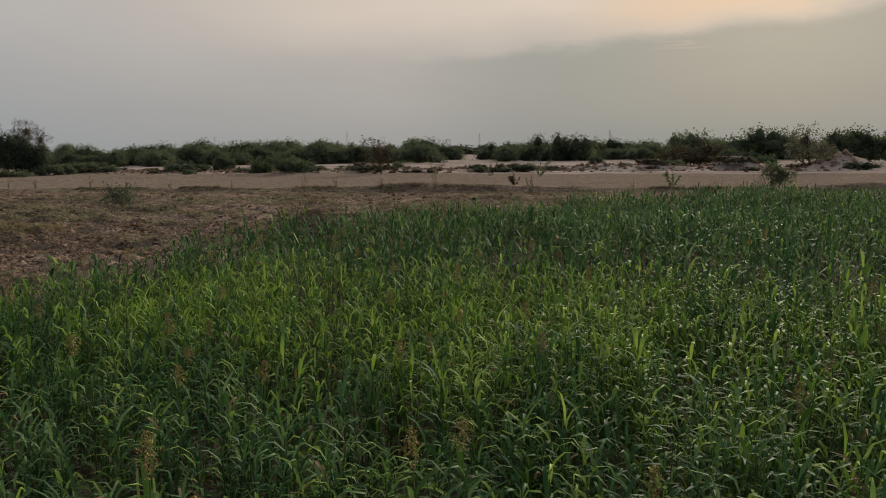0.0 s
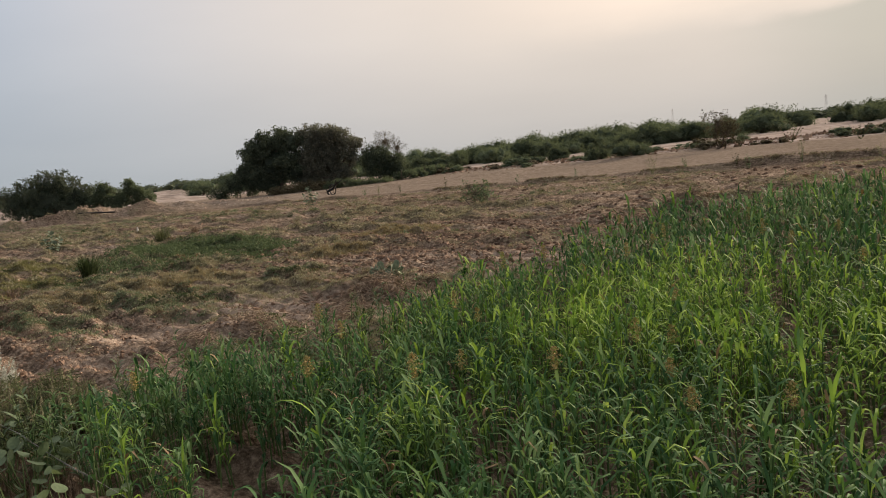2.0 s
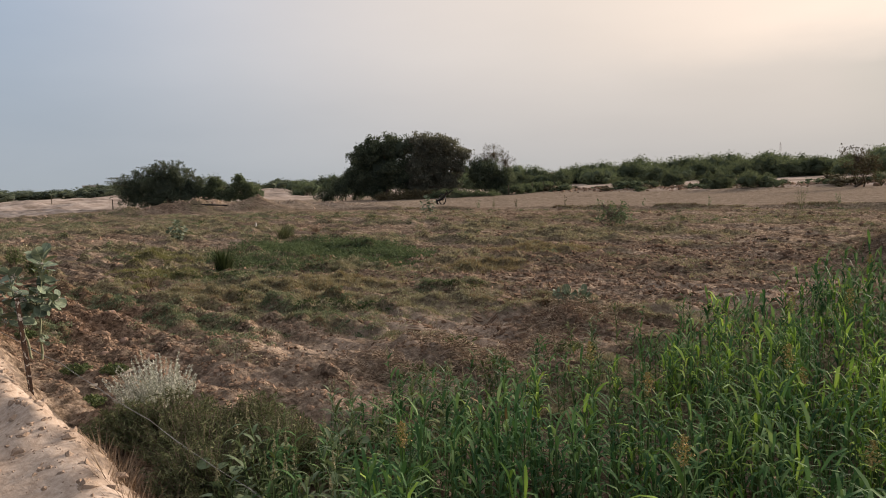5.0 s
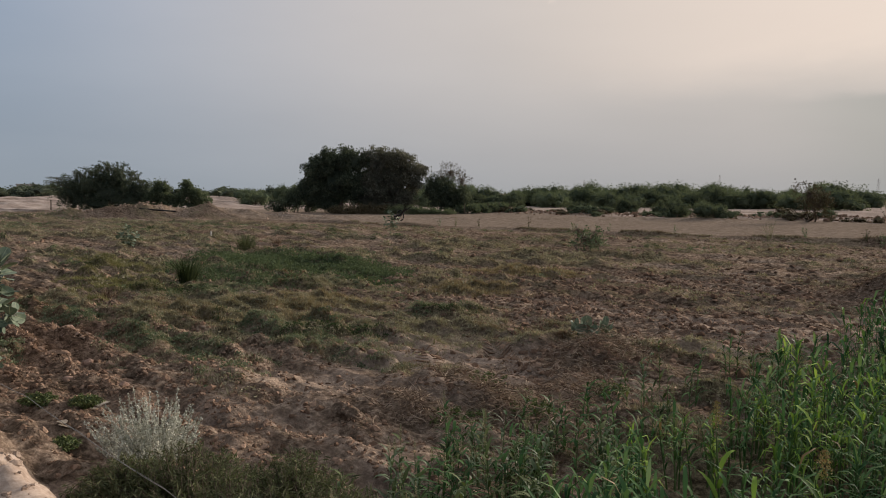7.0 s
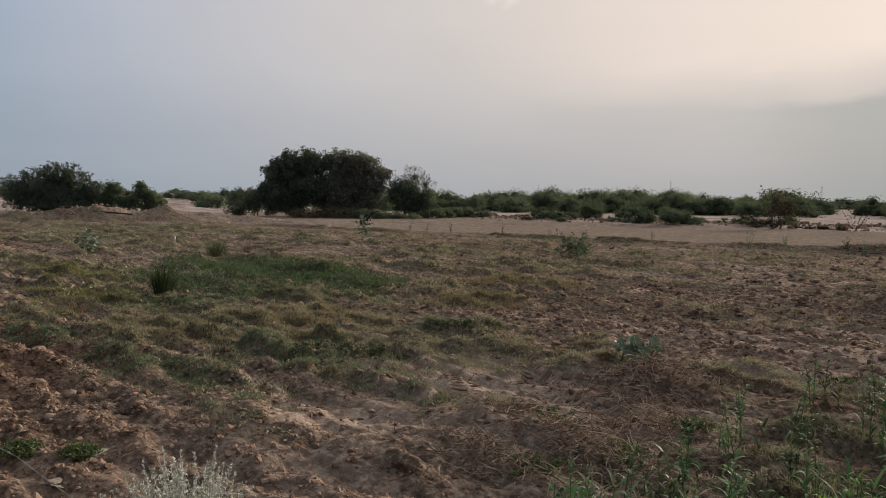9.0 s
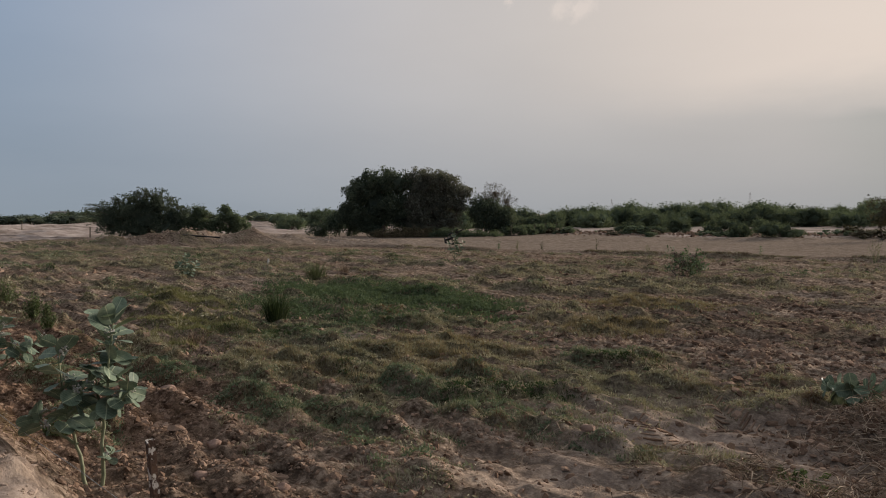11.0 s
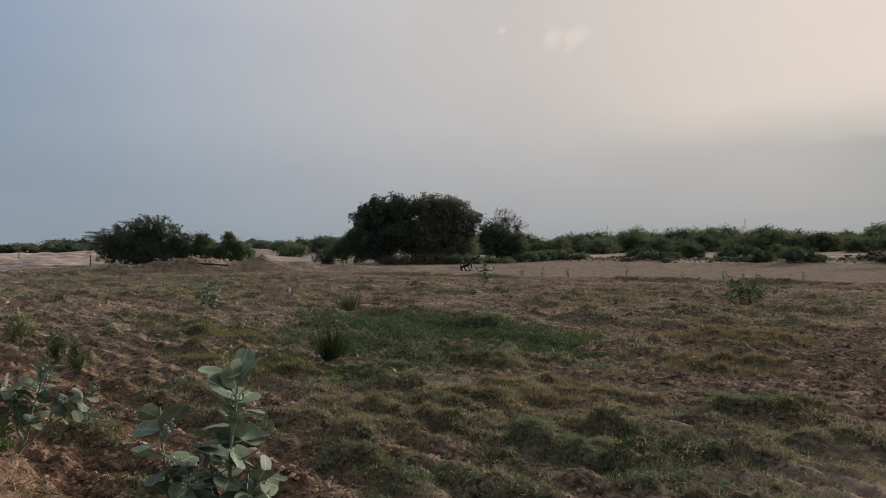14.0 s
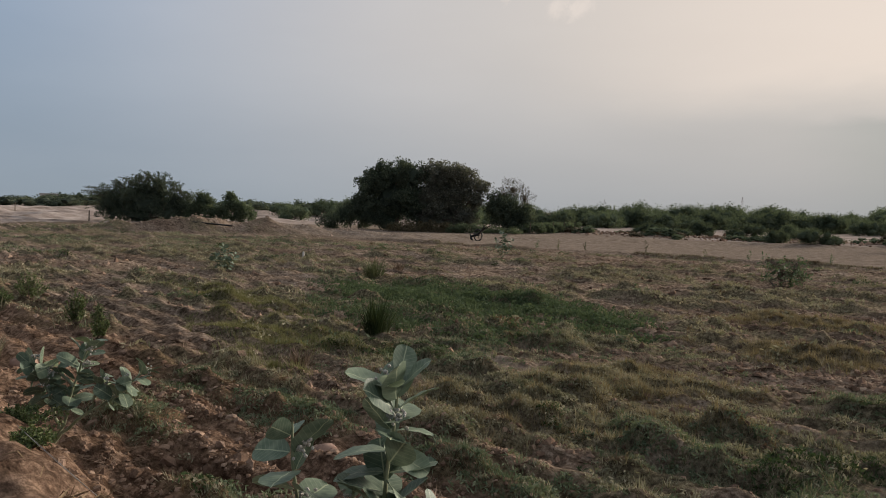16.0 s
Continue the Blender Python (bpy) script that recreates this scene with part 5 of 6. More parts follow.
# ---- grey bush on the bank's foot ----
def twig_bush(at, n, radius, tall, label, leaf_mat, seed, leaf=(0.022, 0.012), per=34, category="bush", name="silver_bush", stem_mat=None):
    r = np.random.default_rng(seed)
    ob = thing(name, at, label, category)
    bag, pts = Bag(), []
    for _ in range(n):
        a, q = r.uniform(0, 6.283), r.random() ** 0.6
        out = np.array([math.cos(a), math.sin(a), 0]) * radius * q
        top = out + [0, 0, tall * (1 - 0.55 * q * q) * r.uniform(0.75, 1.12)]
        foot = out * 0.18
        mid = foot * 0.4 + top * 0.6 + np.array([math.cos(a), math.sin(a), 0]) * 0.04 * r.normal()
        bag.put(*tube([foot - [0, 0, 0.03], mid, top], [0.004, 0.003, 0.0012], 3))
        s = r.uniform(0.25, 1.0, per)[:, None]
        pts.append(np.where(s < 0.6, foot + (mid - foot) * s / 0.6, mid + (top - mid) * (s - 0.6) / 0.4) + r.normal(size=(per, 3)) * 0.010)
    tagged(part("twig_tangle", bag.mesh("twig_tangle", stem_mat or bark), ob), kind="stuff")
    tagged(part("foliage", mesh("foliage", *leaf_cards(r, np.concatenate(pts), leaf[0], leaf[1]), leaf_mat), ob), kind="stuff")
    return ob


def silver_bush(at, n, label, seed):
    """Wavy upright plumes of tiny pale leaves, sweeping outwards from one foot."""
    r = np.random.default_rng(seed)
    ob = thing("silver_bush", at, label, "bush")
    bag, pts = Bag(), []
    for _ in range(n):
        a, q = r.uniform(0, 6.283), r.random() ** 0.55
        out = np.array([math.cos(a), math.sin(a), 0]) * 0.42 * q
        top = out + [-0.03, -0.02, (0.54 - 0.20 * q * q) * r.uniform(0.55, 1.18)]
        f = np.linspace(0, 1, 7)[:, None]
        P = out * 0.16 * (1 - f) + top * f + out * 0.35 * f * (1 - f) + np.cumsum(r.normal(size=(7, 3)) * 0.011, 0) * f
        bag.put(*tube(P, np.linspace(0.0032, 0.0012, 7), 3))
        m = 54
        s_ = r.uniform(0.32, 1.0, m)
        c = np.stack([np.interp(s_, f[:, 0], P[:, k]) for k in range(3)], -1)
        pts.append(c + r.normal(size=(m, 3)) * 0.014 * (1.25 - s_)[:, None])
    tagged(part("twig_tangle", bag.mesh("twig_tangle", silver), ob), kind="stuff")
    tagged(part("foliage", mesh("foliage", *leaf_cards(r, np.concatenate(pts), 0.024, 0.012), silver), ob), kind="stuff")
    return ob


silver_bush(set_on(-10.58, 2.50), 150, "silvery grey-white bush of fine upright twigs on bare soil", 31)
for x, y, rr, tt, sd in [(-9.7, 1.98, 0.40, 0.30, 32), (-9.4, 2.2, 0.48, 0.47, 33), (-8.75, 2.15, 0.48, 0.53, 34), (-9.4, 2.55, 0.40, 0.30, 35), (-8.3, 2.5, 0.45, 0.53, 36), (-8.2, 1.95, 0.42, 0.45, 37), (-8.9, 2.65, 0.4, 0.45, 38)]:
    twig_bush(set_on(x, y), 230, rr, tt, "feathery olive-green weed bush at the foot of the bank", feather_weed, sd, (0.055, 0.009), 26, name="weed_bush")
# green low clumps beside the furrows
for x, y, rr, tt, sd in [(-12.6, 2.72, 0.16, 0.10, 41), (-13.1, 2.45, 0.18, 0.10, 42), (-18.3, 2.05, 0.34, 0.14, 43), (-17.8, 1.95, 0.22, 0.10, 44), (-11.6, 2.2, 0.14, 0.10, 45), (-16.2, 2.55, 0.16, 0.14, 46)]:
    twig_bush(set_on(x, y), 70, rr, tt, "low dark green creeping weed clump on sand", fresh_weed, sd, (0.035, 0.016), 22, name="weed_clump", category="weed")


# ---- rush and grass clumps ----
def clump(at, n, radius, tall, label, mat, seed, name="grass_clump"):
    r = np.random.default_rng(seed)
    ob = thing(name, at, label, "grass clump", "grass clumps in the strip")
    a = r.uniform(0, 6.283, n)
    q = r.random(n) ** 0.7 * radius * 0.55
    base = np.stack([np.cos(a) * q, np.sin(a) * q, np.full(n, -0.02)], -1)
    h = tall * r.uniform(0.55, 1.15, n)
    tagged(part("foliage", mesh("foliage", *blades(r, base, a + r.normal(size=n) * 0.6, h, np.full(n, 0.006 + 0.008 * tall), r.uniform(0.9, 1.55, n), r.uniform(0.0, 1.4, n), 3), mat, True), ob), kind="stuff")
    return ob


for x, y, n, rr, tt, mat, lab in [(-21.9, 8.2, 300, 0.34, 0.68, rush_mat, "dark green upright rush clump"), (-29.8, 14.2, 300, 0.50, 0.62, feather_weed, "grey-olive grass clump on bare soil"), (-23.6, 2.9, 160, 0.4, 0.35, grass_olive, "yellowing grass clump on the bank"), (-28.5, 4.2, 120, 0.35, 0.35, grass_olive, "half-dry grass clump in a furrow"), (-31.5, 16.5, 110, 0.3, 0.3, grass_dry, "brown dead grass clump"), (-20.6, 5.9, 120, 0.3, 0.3, grass_dry, "brown dead grass clump")]:
    clump(set_on(x, y), n, rr, tt, lab, mat, int(100 - x * 7 + y))

for x, y, rr, tt, sd in [(-29.5, 5.0, 0.40, 0.62, 71), (-23.9, 4.5, 0.17, 0.55, 72), (-25.2, 4.6, 0.20, 0.58, 73), (-28.7, 4.3, 0.25, 0.3, 74)]:
    twig_bush(set_on(x, y), 48, rr, tt, "dark green feathery weed standing in a furrow", fresh_weed, sd, (0.07, 0.018), 24, name="weed_bush")
# leafy bush alone on the ploughed strip
tree("leafy_bush", set_on(-22.3, 24.1), [(0.0, 0.0, 0.45, 0.7, 0.6, 0.5), (-0.35, 0.0, 0.75, 0.4, 0.4, 0.45), (0.4, 0.1, 0.65, 0.45, 0.4, 0.4), (0.6, 0, 0.3, 0.5, 0.4, 0.3)], 120, 6, 0.06, (0.09, 0.055), 0.03, "open grey-green leafy bush on the ploughed strip", "bush", leaf_mat=weed_leaf, seed=51, stems=6, twigs=170, shell=0.6)


# ---- weeds along the end of the strip ----
def stalk_weed(at, tall, label, seed, mat=None, group="weeds at the strip's end", branches=4, leaf=(0.08, 0.03), wide=0.25):
    r = np.random.default_rng(seed)
    ob = thing("stalk_weed", at, label, "weed", group)
    bag, pts = Bag(), []
    for k in range(branches):
        a = r.uniform(0, 6.283)
        top = np.array([math.cos(a) * wide * tall * (k > 0), math.sin(a) * wide * tall * (k > 0), tall * (1 if k == 0 else r.uniform(0.55, 0.9))])
        f = np.array([r.normal() * 0.02, r.normal() * 0.02, -0.03])
        mid = (f + top) / 2 + r.normal(size=3) * 0.03
        part("stalk", mesh("stalk", *tube([f, mid, top], [0.007, 0.005, 0.002], 4), crop_stem), ob)
        s = r.uniform(0.15, 1.0, 22)[:, None]
        pts.append(f + (top - f) * s + r.normal(size=(22, 3)) * 0.03)
    part("foliage", mesh("foliage", *leaf_cards(r, np.concatenate(pts), leaf[0], leaf[1], 0.2), mat or weed_leaf), ob)
    return ob


for k, (x, y, h) in enumerate([(-19.7, 34.0, 0.85), (-25.4, 36.0, 0.45), (-8.2, 34.2, 0.85), (-13.4, 35.6, 0.95), (-15.3, 34.5, 0.5), (-33.9, 34.6, 0.6), (-38.2, 33.0, 0.4), (-40.0, 33.4, 0.45), (-37.0, 33.8, 0.4), (-30.5, 34.4, 0.35), (-28.6, 35.0, 0.4), (-16.2, 35.4, 0.4), (-10.4, 36.0, 0.45), (-7.6, 17.6, 0.75), (1.3, 37.0, 1.3), (-4.0, 36.5, 0.5), (-18.6, 35.2, 0.4)]):
    stalk_weed(set_on(x, y), h * 1.3, "thin upright green weed at the end of the strip", 200 + k, (grass_olive, weed_leaf, leaf_dry)[k % 3], branches=5 if h > 0.8 else 3, leaf=(0.08, 0.03))
for k, (x, y, h, n, mat, lab) in enumerate([(-22.8, 61.0, 1.9, 9, leaf_dry, "bare twiggy sapling on the stubble plain"), (-12.8, 56.0, 1.6, 10, weed_leaf, "leafy green sapling on the stubble plain"), (-17.0, 57.5, 1.1, 7, leaf_dry, "small dry sapling on the stubble plain"), (-11.3, 42.8, 0.7, 9, leaf_dry, "dead brown weed clump beyond the ridge"), (-2.6, 41.5, 1.0, 8, weed_leaf, "green leafy weed at the crop's far end"), (-27.5, 63.0, 1.0, 7, leaf_dry, "small dry sapling on the stubble plain")]):
    stalk_weed(set_on(x, y), h, lab, 260 + k, mat, "saplings on the plain", n, (0.13, 0.07), 0.48)


# weeds among the crop's ragged edge
def lance_weed(at, tall, label, seed, mat):
    """A thin stalk with a few drooping lance leaves, and at times a loose green spike."""
    r = np.random.default_rng(seed)
    ob = thing("lance_leaved_weed", at, label, "weed", "weeds along the crop's edge")
    for _ in range(int(r.integers(1, 4))):
        h = tall * r.uniform(0.7, 1.05)
        lean = r.normal(size=2) * 0.10 * h
        f = np.array([r.normal() * 0.04, r.normal() * 0.04, -0.03])
        P = np.array([f + [lean[0] * s * s, lean[1] * s * s, (h + 0.03) * s] for s in np.linspace(0, 1, 6)])
        stalk = part("stalk", mesh("stalk", *tube(P, np.linspace(0.006, 0.002, 6), 4), crop_stem, True), ob)
        k = int(8 + 12 * h)
        lv = np.linspace(0.12, 0.95, k) + r.normal(size=k) * 0.02
        base = np.stack([np.interp(lv, np.linspace(0, 1, 6), P[:, q]) for q in range(3)], -1)
        tagged(part("foliage", mesh("foliage", *blades(r, base, np.arange(k) * 2.5 + r.uniform(0, 6), r.uniform(0.10, 0.20, k) * (1.15 - 0.45 * lv), r.uniform(0.014, 0.028, k), r.uniform(0.3, 1.1, k), r.uniform(0.8, 2.8, k), 4), mat, True), stalk), kind="stuff")
        if r.random() < 0.4:
            t = r.random(60)
            a = r.uniform(0, 6.28, 60)
            sp = P[-1] + np.stack([np.cos(a) * 0.012 * (1 - t), np.sin(a) * 0.012 * (1 - t), t * 0.10 - 0.01], -1)
            part("seed_spike", mesh("seed_spike", *leaf_cards(r, sp, 0.014, 0.006), grass_olive), stalk, "loose olive seed spike")
    return ob


r9 = random.Random(9)
for k in range(120):
    y = r9.uniform(1.9, 5.4) if k < 100 else r9.uniform(5.2, 9.0)
    x = r9.gauss(-0.1, 0.42) + float(np.interp(y, [1.9, 2.6, 3.6, 4.8, 6.0, 9.0], [-7.2, -7.9, -8.3, -8.6, -8.8, -8.7]))
    lance_weed(set_on(x, y), r9.uniform(0.25, 0.62), "thin green weed with drooping lance leaves at the crop's edge", 230 + k, (crop_leaf_blue, rush_mat, fresh_weed, weed_leaf)[k % 4])


# ---- round-leaved weeds on the bank ----
def round_weed(at, n, radius, label, seed):
    r = np.random.default_rng(seed)
    ob = thing("round_leaved_weed", at, label, "weed", "round-leaved weeds by the bank")
    bag = Bag()
    for k in range(int(n * 1.5)):
        a, q = r.uniform(0, 6.283), radius * math.sqrt(r.random())
        p = np.array([math.cos(a) * q, math.sin(a) * q, r.uniform(0.10, 0.42)])
        bag.put(*tube([p * [0.2, 0.2, 0] - [0, 0, 0.03], p * [0.8, 0.8, 0.6], p], [0.005, 0.004, 0.002], 3))
        d = Vector((math.cos(a), math.sin(a), r.uniform(-0.5, 0.3)))
        part("leaf", ROUND, ob, m=Matrix.Translation(p) @ frame_of(d, (r.normal() * 0.9, r.normal() * 0.9, 1)) @ Matrix.Scale(r.uniform(0.06, 0.135), 4))
    tagged(part("stem_tangle", bag.mesh("stem_tangle", crop_stem), ob), kind="stuff")
    return ob


ROUND = leaf_mesh("leaf", 0.48, -0.15, 0.12)
ROUND.materials[0] = weed_leaf
for k, (x, y, n) in enumerate([(-7.5, 1.75, 15), (-7.0, 1.8, 15), (-6.6, 1.6, 12), (-8.0, 2.2, 12), (-7.7, 2.9, 12), (-8.4, 3.1, 10), (-6.1, 1.75, 10), (-7.2, 2.3, 10)]):
    round_weed(set_on(x, y), n, 0.30, "round-leaved grey-green weed sprawling by the bank", 300 + k)


# ---- panicles standing over the crop ----
def panicle(at, h, seed, label):
    r = np.random.default_rng(seed)
    ob = thing("flowering_sorghum", at, label, "sorghum plant", "flowering sorghum plants")
    lean = r.normal(size=2) * 0.05
    stalk = part("stalk", mesh("stalk", *tube([(0, 0, -0.03), (lean[0] * 0.4, lean[1] * 0.4, h * 0.5), (lean[0], lean[1], h)], [0.008, 0.007, 0.003], 5), crop_stem, True), ob)
    az = r.uniform(0, 6.28) + np.arange(6) * 2.6
    base = np.array([[lean[0] * f, lean[1] * f, h * f] for f in np.linspace(0.2, 0.82, 6)])
    part("foliage", mesh("foliage", *blades(r, base, az, r.uniform(0.22, 0.36, 6), np.full(6, 0.034), r.uniform(0.7, 1.2, 6), r.uniform(0.8, 2.4, 6), 5), crop_leaf, True), stalk)
    L = r.uniform(0.13, 0.20)
    t = r.random(260) ** 0.8
    a = r.uniform(0, 6.283, 260)
    rad = 0.042 * np.sin(np.pi * (0.12 + 0.80 * t)) * np.sqrt(r.random(260)) * (1.0 + 0.5 * np.sin(a * 3 + t * 20))
    pts = np.stack([lean[0] + np.cos(a) * rad, lean[1] + np.sin(a) * rad, h - 0.01 + t * L], -1)
    part("panicle", mesh("panicle", *leaf_cards(r, pts, 0.016, 0.008), panicle_mat), stalk, "yellow-orange loose seed head")
    return ob


rp = random.Random(12)
count = 0
while count < 60:
    x, y = rp.uniform(-8.5, 3.5), rp.uniform(1.9, 13.0)
    if not in_crop(np.array([x]), np.array([y]))[0] or rp.random() > 1.2 - y / 13:
        continue
    panicle(set_on(x, y), rp.uniform(0.56, 0.80), 400 + count, "sorghum plant with a yellow-orange seed head")
    count += 1


# ---- fence ----
post_base = (-11.27, 1.60, ground_at(-11.27, 1.60))
post = thing("fence_post", post_base, "short rusty angle-iron fence post, paint flaking, leaning", "fence post")
a, th, hgt = 0.040, 0.006, 1.20 - post_base[2]
prof = [(0, 0), (a, 0), (a, th), (th, th), (th, a), (0, a)]
V = [(px0 - 0.05 * f, py0 - 0.045 * f, -0.15 + (hgt + 0.15) * f - (0.015 * px0 / a if f == 1 else 0)) for f in (0.0, 0.35, 0.7, 1.0) for px0, py0 in prof]
F = [(k * 6 + q, k * 6 + (q + 1) % 6, (k + 1) * 6 + (q + 1) % 6, (k + 1) * 6 + q) for k in range(3) for q in range(6)] + [(18, 19, 20, 21), (21, 22, 23, 18)]
part("angle_iron", mesh("angle_iron", V, F, rust), post)
wz = [(-21.0, 1.98, 0.42), (-18.4, 1.95, 0.50), (-16.1, 1.90, 0.50), (-13.5, 1.92, 0.50), (-11.6, 1.95, 0.52), (-10.4, 1.93, 0.52), (-9.0, 1.90, 0.53), (-7.4, 1.88, 0.50), (-6.2, 1.9, 0.42), (-5.2, 2.0, 0.30)]
pts = []
for p, q in zip(wz, wz[1:]):
    for s in np.linspace(0, 1, 6)[:-1]:
        pts.append(np.array(p) * (1 - s) + np.array(q) * s - [0, 0, 0.06 * s * (1 - s)])
pts.append(np.array(wz[-1]))
fw = thing("fence_wire", (-13.0, 1.93, 0.0), "slack grey twisted fence wire along the bank", "wire")
pts = np.array(pts) - [-13.0, 1.93, 0.0]
part("strand", mesh("strand", *tube(pts - [0, 0, 0.03], 0.0018, 5), wire_mat, True), fw)
ph_ = np.arange(len(pts)) * 0.9
part("strand", mesh("strand", *tube(pts - [0, 0, 0.03] + np.stack([0 * ph_, np.cos(ph_) * 0.006, np.sin(ph_) * 0.006], -1), 0.0014, 4), wire_mat, True), fw)
for x, y, h in [(-96.4, 28.1, 1.15), (-141.0, 32.1, 1.35)]:
    p = thing("fence_post", set_on(x, y), "dark wooden fence post far off on bare ground", "fence post", "far fence posts")
    part("stake", mesh("stake", *tube([(0, 0, -0.2), (0.02, 0.01, h * 0.5), (0.0, 0.03, h)], [0.07, 0.06, 0.055], 6), bark, True), p)
for k in range(5):
    x, y = HEDGE[0][0] + (HEDGE[1][0] - HEDGE[0][0]) * k / 4 + 0.7, HEDGE[0][1] + (HEDGE[1][1] - HEDGE[0][1]) * k / 4 - 0.7
    p = thing("fence_post", set_on(x, y), "dark post of a far hedge fence", "fence post", "hedge fence posts")
    part("stake", mesh("stake", *tube([(0, 0, -0.2), (0.02, 0, 0.6), (0, 0.02, 1.05)], [0.045, 0.04, 0.04], 5), bark, True), p)

# marker peg, pipe, implement on the plain
pg = thing("marker_peg", set_on(-38.2, 17.15), "short whitewashed marker peg in the ploughed earth", "peg")
part("stake", mesh("stake", *tube([(0, 0, -0.1), (0, 0, 0.16), (0.02, 0, 0.28)], [0.045, 0.05, 0.03], 8), white_paint, True), pg)
pi = thing("iron_pipe", set_on(-63.6, 25.8, 0.1), "dark iron pipe lying on the sandy bank", "pipe")
part("tube", mesh("tube", *tube([(-1.0, -1.05, 0.12), (0, 0, 0.02), (0.9, 1.0, -0.08)], 0.06, 8), dark_iron, True), pi)
PLOUGH_SIZE = 1.5
im = thing("hand_plough", set_on(-49.6, 38.4), "small dark wheeled hand plough standing on the plain", "plough")
ring = [(0.26 * math.cos(a), 0.0, 0.26 + 0.26 * math.sin(a)) for a in np.linspace(0, 2 * math.pi, 19)]
wheel = part("wheel", mesh("wheel", *tube(ring, 0.03, 6), dark_iron, True), im)
part("hub", mesh("hub", *tube([(0, -0.06, 0.26), (0, 0.06, 0.26)], 0.05, 8), dark_iron, True), wheel)
for s in range(4):
    part("spoke", mesh("spoke", *tube([(0, 0, 0.26), (0.24 * math.cos(s * 1.57 + 0.4), 0, 0.26 + 0.24 * math.sin(s * 1.57 + 0.4))], 0.012, 4), dark_iron), wheel)
part("beam", mesh("beam", *tube([(-0.45, 0, 0.18), (0.0, 0.0, 0.30), (0.45, 0, 0.62)], [0.06, 0.05, 0.04], 6), dark_iron, True), im)
part("handle", mesh("handle", *tube([(0.2, 0.0, 0.42), (0.5, 0.15, 0.66), (0.62, 0.2, 0.72)], [0.03, 0.025, 0.03], 6), dark_iron, True), im)
part("handle", mesh("handle", *tube([(0.2, 0.0, 0.42), (0.5, -0.15, 0.66), (0.62, -0.2, 0.72)], [0.03, 0.025, 0.03], 6), dark_iron, True), im)
part("share", mesh("share", *tube([(-0.5, 0, 0.30), (-0.42, 0, 0.1), (-0.3, 0, -0.03)], [0.03, 0.08, 0.02], 5), dark_iron, True), im)


im.matrix_basis = im.matrix_basis @ Matrix.Scale(PLOUGH_SIZE, 4)


# ---- weed heap, litter and stones ----
def tangle(at, n, size, tall, label, seed, mat=None):
    r = np.random.default_rng(seed)
    ob = thing("weed_heap", at, label, "weed heap", "heaps of pulled weeds")
    bag = Bag()
    for _ in range(n):
        c = np.array([r.normal() * size[0], r.normal() * size[1], 0])
        c[2] = abs(r.normal()) * tall * math.exp(-(c[0] / size[0]) ** 2 - (c[1] / size[1]) ** 2) + 0.01
        c[2] += ground_at(at[0] + c[0], at[1] + c[1]) - at[2]
        d = unit(r.normal(size=3) * [1, 1, 0.35]) * r.uniform(0.03, 0.13)
        bag.put(*tube([c - d, c + r.normal(size=3) * 0.03, c + d], [0.0022, 0.0042, 0.0018], 3))
    tagged(part("straw_tangle", bag.mesh("straw_tangle", mat or grass_dry), ob), kind="stuff")
    return ob


tangle(set_on(-10.6, 8.3), 1300, (0.42, 0.55), 0.12, "heap of pulled brown weeds and roots beside the crop", 61, root_mat)
for k, (x, y, n, sx, sy, tall) in enumerate([(-10.3, 5.0, 500, 0.45, 0.18, 0.08), (-10.0, 5.7, 750, 0.42, 0.25, 0.14), (-10.9, 6.0, 350, 0.34, 0.14, 0.06), (-9.9, 6.9, 650, 0.33, 0.33, 0.14)]):
    tangle(set_on(x, y), n, (sx, sy), tall, "low heap of pulled reddish-brown roots and weeds", 620 + k, root_mat)
    twig_bush(set_on(x + 0.3, y + 0.1), 26, 0.30, 0.12, "wilting dark green weeds pulled out and dropped", fresh_weed, 640 + k, (0.05, 0.014), 20, name="pulled_weeds", category="weed")
# lug prints of a tractor tyre in the sand
lugs = Bag()
rl = np.random.default_rng(67)
for (ax, ay), (bx, by), n in (((-12.75, 7.2), (-11.4, 6.3), 22), ((-12.5, 8.2), (-11.6, 7.68), 15)):
    along = unit(np.array([bx - ax, by - ay]))
    side = np.array([-along[1], along[0]])
    for k in range(n):
        c = np.array([ax, ay]) + (np.array([bx, by]) - [ax, ay]) * (k + rl.uniform(-0.15, 0.15)) / n
        for sgn in (-1, 1):
            e = c + sgn * side * 0.19 - along * 0.09
            p = [np.array([q[0], q[1], ground_at(q[0], q[1]) + 0.004]) for q in (c + sgn * side * 0.03, (c + e) / 2 + along * 0.015, e)]
            lugs.put(*tube(p, np.array([0.010, 0.015, 0.008]) * rl.uniform(0.5, 1.2), 5))
tagged(new("tyre_print", lugs.mesh("tyre_print", clod_mat, True)), "pale lug print of a tractor tyre in the soil", "tyre print", kind="stuff")
tangle(set_on(-9.9, 17.4), 900, (0.9, 0.35), 0.16, "dark low heap of pulled weeds far into the strip", 63)
tangle(set_on(-15.9, 1.95), 420, (0.35, 0.14), 0.06, "dry reddish straw scattered on the bank's edge", 64, crop_dry)
tangle(set_on(-9.0, 1.95), 160, (0.4, 0.08), 0.05, "tangle of bare brown twigs under the bank", 65)

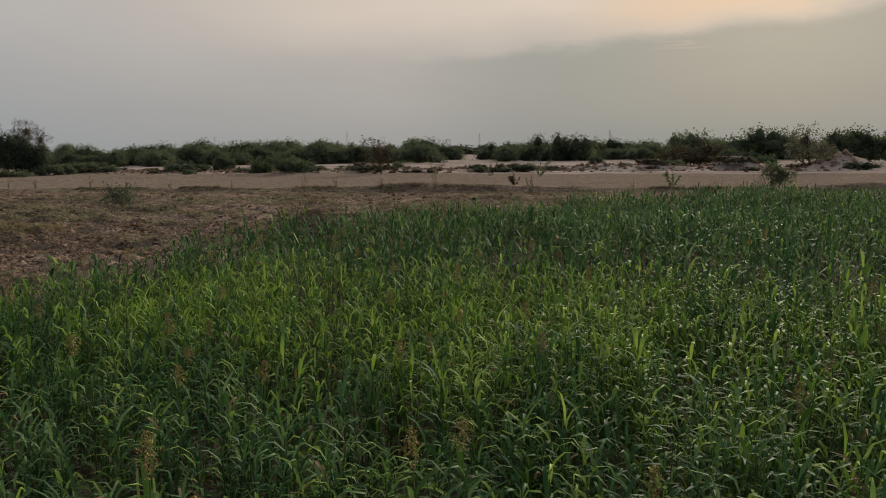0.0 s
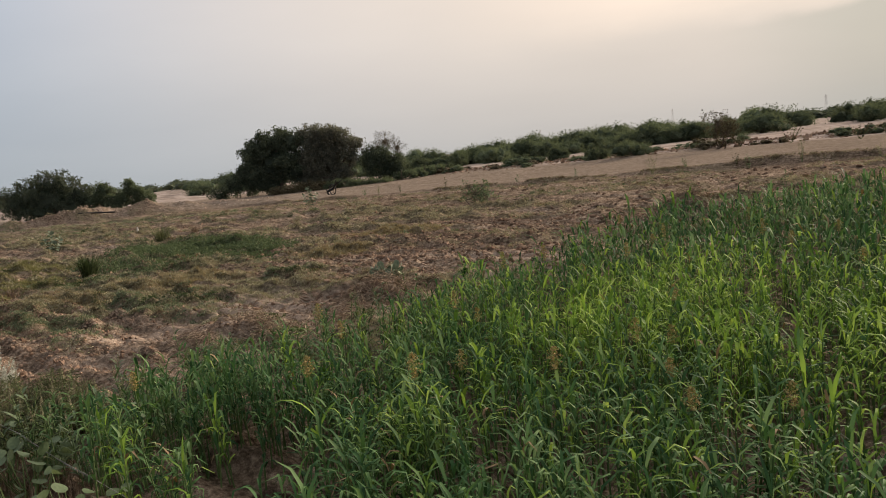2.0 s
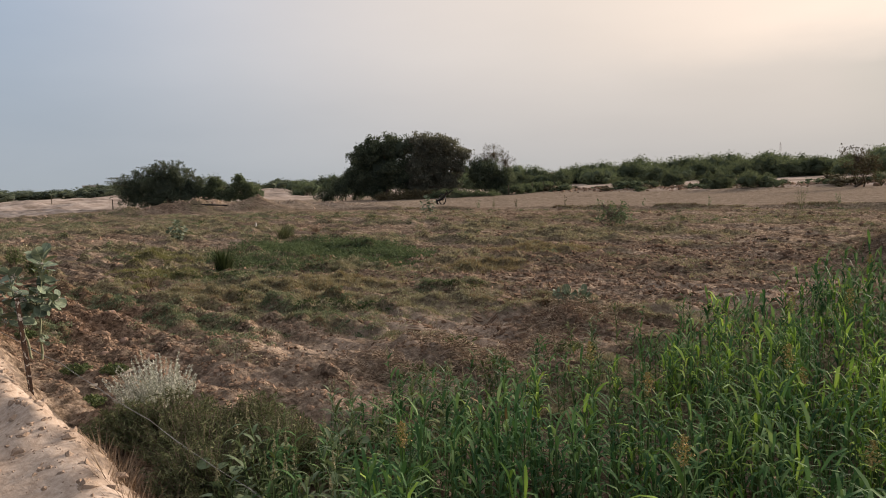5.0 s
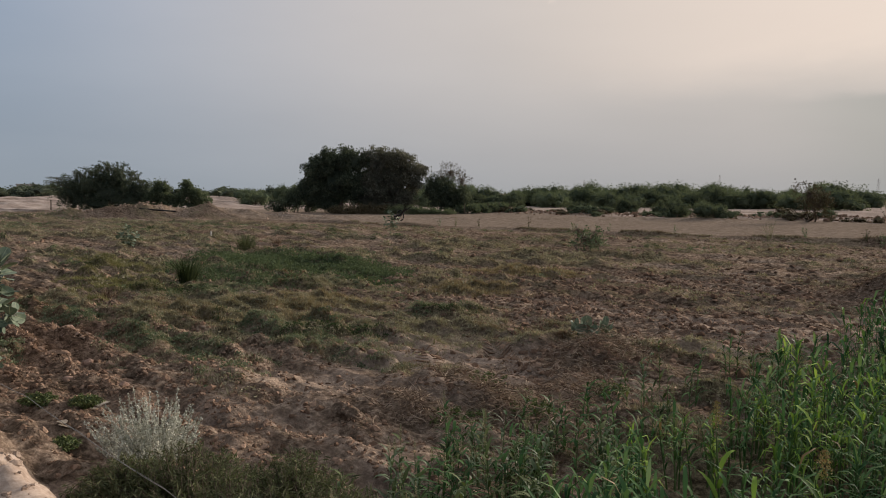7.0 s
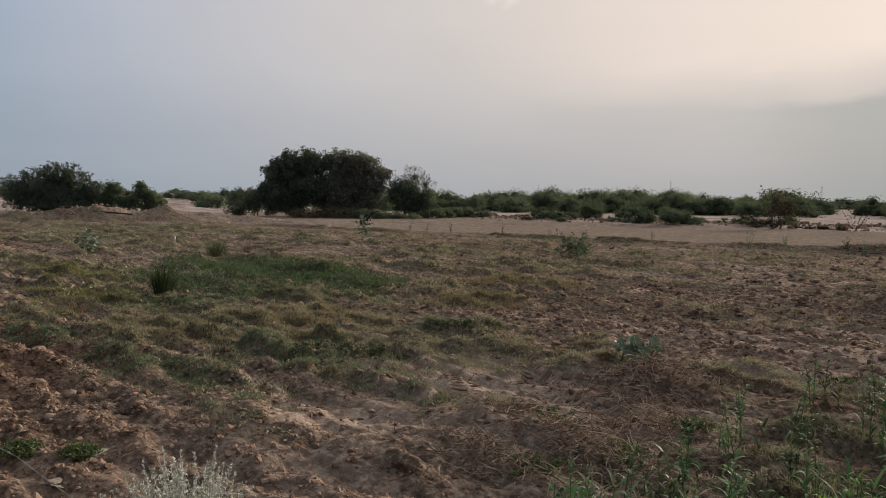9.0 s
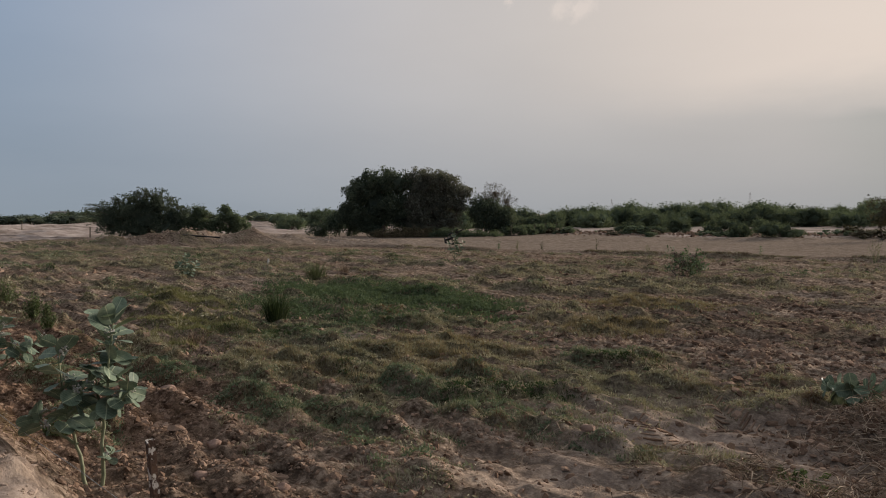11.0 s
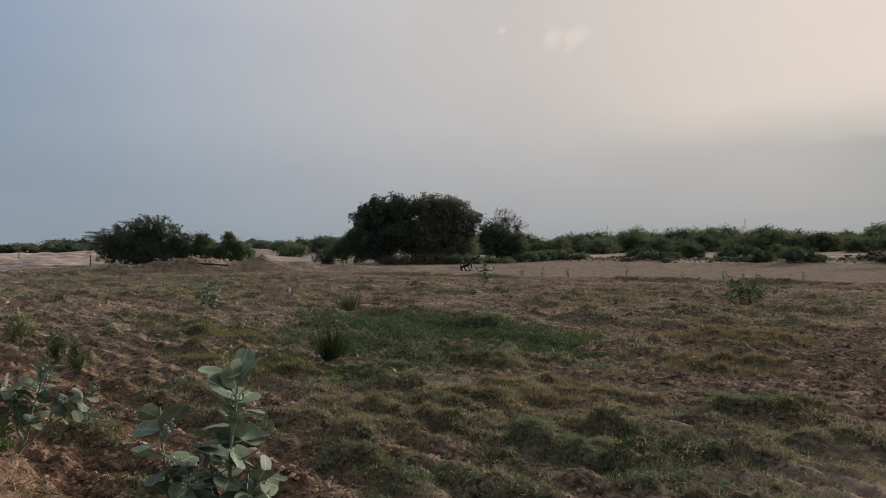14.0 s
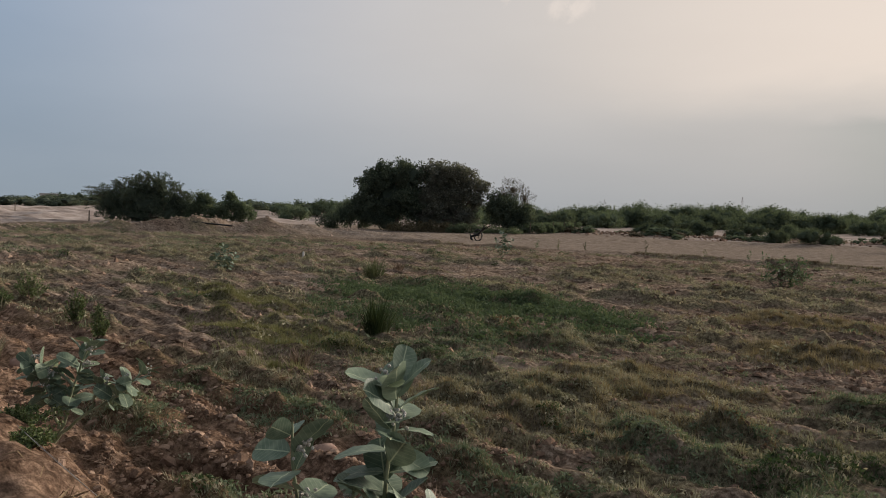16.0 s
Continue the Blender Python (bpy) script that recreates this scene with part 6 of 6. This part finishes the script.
r6 = np.random.default_rng(66)
for k, (x, y, s) in enumerate([(-12.75, 2.82, 0.13), (-12.2, 2.35, 0.10), (-16.3, 1.98, 0.09), (-15.2, 2.2, 0.07), (-9.1, 2.0, 0.07), (-12.9, 5.0, 0.09), (-13.6, 3.2, 0.06), (-15.7, 6.3, 0.10), (-17.6, 2.1, 0.10), (-16.9, 2.25, 0.08)]):
    sc = thing("dry_leaf", set_on(x, y, 0.005), "curled pale dry leaf lying on the soil", "dry leaf", "fallen dry leaves")
    me = LEAVES[k % 3].copy()
    me.materials[0] = litter_mat
    part("blade", me, sc, m=Matrix.Rotation(k * 1.3, 4, "Z") @ Matrix.Rotation(0.25, 4, "Y") @ Matrix.Scale(s * 1.3, 4))
    if k < 2:
        part("blade", me, sc, m=Matrix.Translation((0.04, 0.05, 0.01)) @ Matrix.Rotation(k * 1.3 + 2.0, 4, "Z") @ Matrix.Rotation(-0.2, 4, "Y") @ Matrix.Scale(s * 1.1, 4))
for k, (x, y, s) in enumerate([(-22.7, 3.18, 0.15), (-14.2, 3.1, 0.07), (-15.0, 3.6, 0.08), (-13.4, 3.4, 0.06), (-12.6, 6.2, 0.07), (-16.5, 3.0, 0.08), (-17.3, 4.1, 0.09)]):
    st = thing("stone", set_on(x, y), "reddish rough stone half sunk in the soil" if k == 0 else "small rough clod-like stone among the furrows", "stone", "stones in the furrows" if k else "")
    V, F = blob(r6, (0, 0, s * 0.2), s, 0.7, 2)
    part("rock", mesh("rock", V, F, stone, True), st)


# ---- far masts and building ----
def mast(yaw_, dist_, tall, wide):
    x, y = -8 - dist_ * math.sin(radians(yaw_)), dist_ * math.cos(radians(yaw_))
    ob = thing("lattice_mast", (x, y, ground_at(x, y) - 0.5), "thin grey lattice mast far beyond the scrub", "mast", "far masts", rz=-yaw_)
    for sx in (-1, 1):
        for sy in (-1, 1):
            part("leg", mesh("leg", *tube([(sx * wide, sy * wide, 0), (sx * wide * 0.15, sy * wide * 0.15, tall)], 0.10, 4), concrete), ob)
    for k in range(7):
        f, g = k / 7, (k + 1) / 7
        w0, w1 = wide * (1 - 0.85 * f), wide * (1 - 0.85 * g)
        for s in (-1, 1):
            part("brace", mesh("brace", *tube([(-s * w0, -w0, f * tall), (s * w1, -w1, g * tall)], 0.05, 3), concrete), ob)
    for k in (0.8, 0.9):
        part("cross_arm", mesh("cross_arm", *tube([(-wide * 1.3, 0, tall * k), (wide * 1.3, 0, tall * k)], 0.08, 4), concrete), ob)


mast(26.55, 1050, 27.0, 2.0)
mast(35.85, 1050, 21.0, 1.9)
mast(16.9, 1100, 22.0, 1.9)
mast(7.5, 1000, 23.0, 1.9)
bx0, by0 = -8 - 520 * math.sin(radians(74.3)), 520 * math.cos(radians(74.3))
bd = thing("farm_building", (bx0, by0, ground_at(bx0, by0)), "long pale flat-roofed building far beyond the trees", "building", rz=-15.7)


def box(x0, y0, z0, x1, y1, z1):
    V = np.array([[x, y, z] for x in (x0, x1) for y in (y0, y1) for z in (z0, z1)])
    return V, np.array([[0, 1, 3, 2], [4, 6, 7, 5], [0, 4, 5, 1], [2, 3, 7, 6], [0, 2, 6, 4], [1, 5, 7, 3]])


part("wall", mesh("wall", *box(-4, -5, 0, 4, 5, 5.2), concrete), bd)
part("roof", mesh("roof", *box(-4.4, -5.4, 5.2, 4.4, 5.4, 5.6), concrete), bd)
for k in range(3):
    part("window", mesh("window", *box(3.9, -4.2 + k * 3.0, 3.0, 4.05, -2.6 + k * 3.0, 4.4), glass_dark), bd)
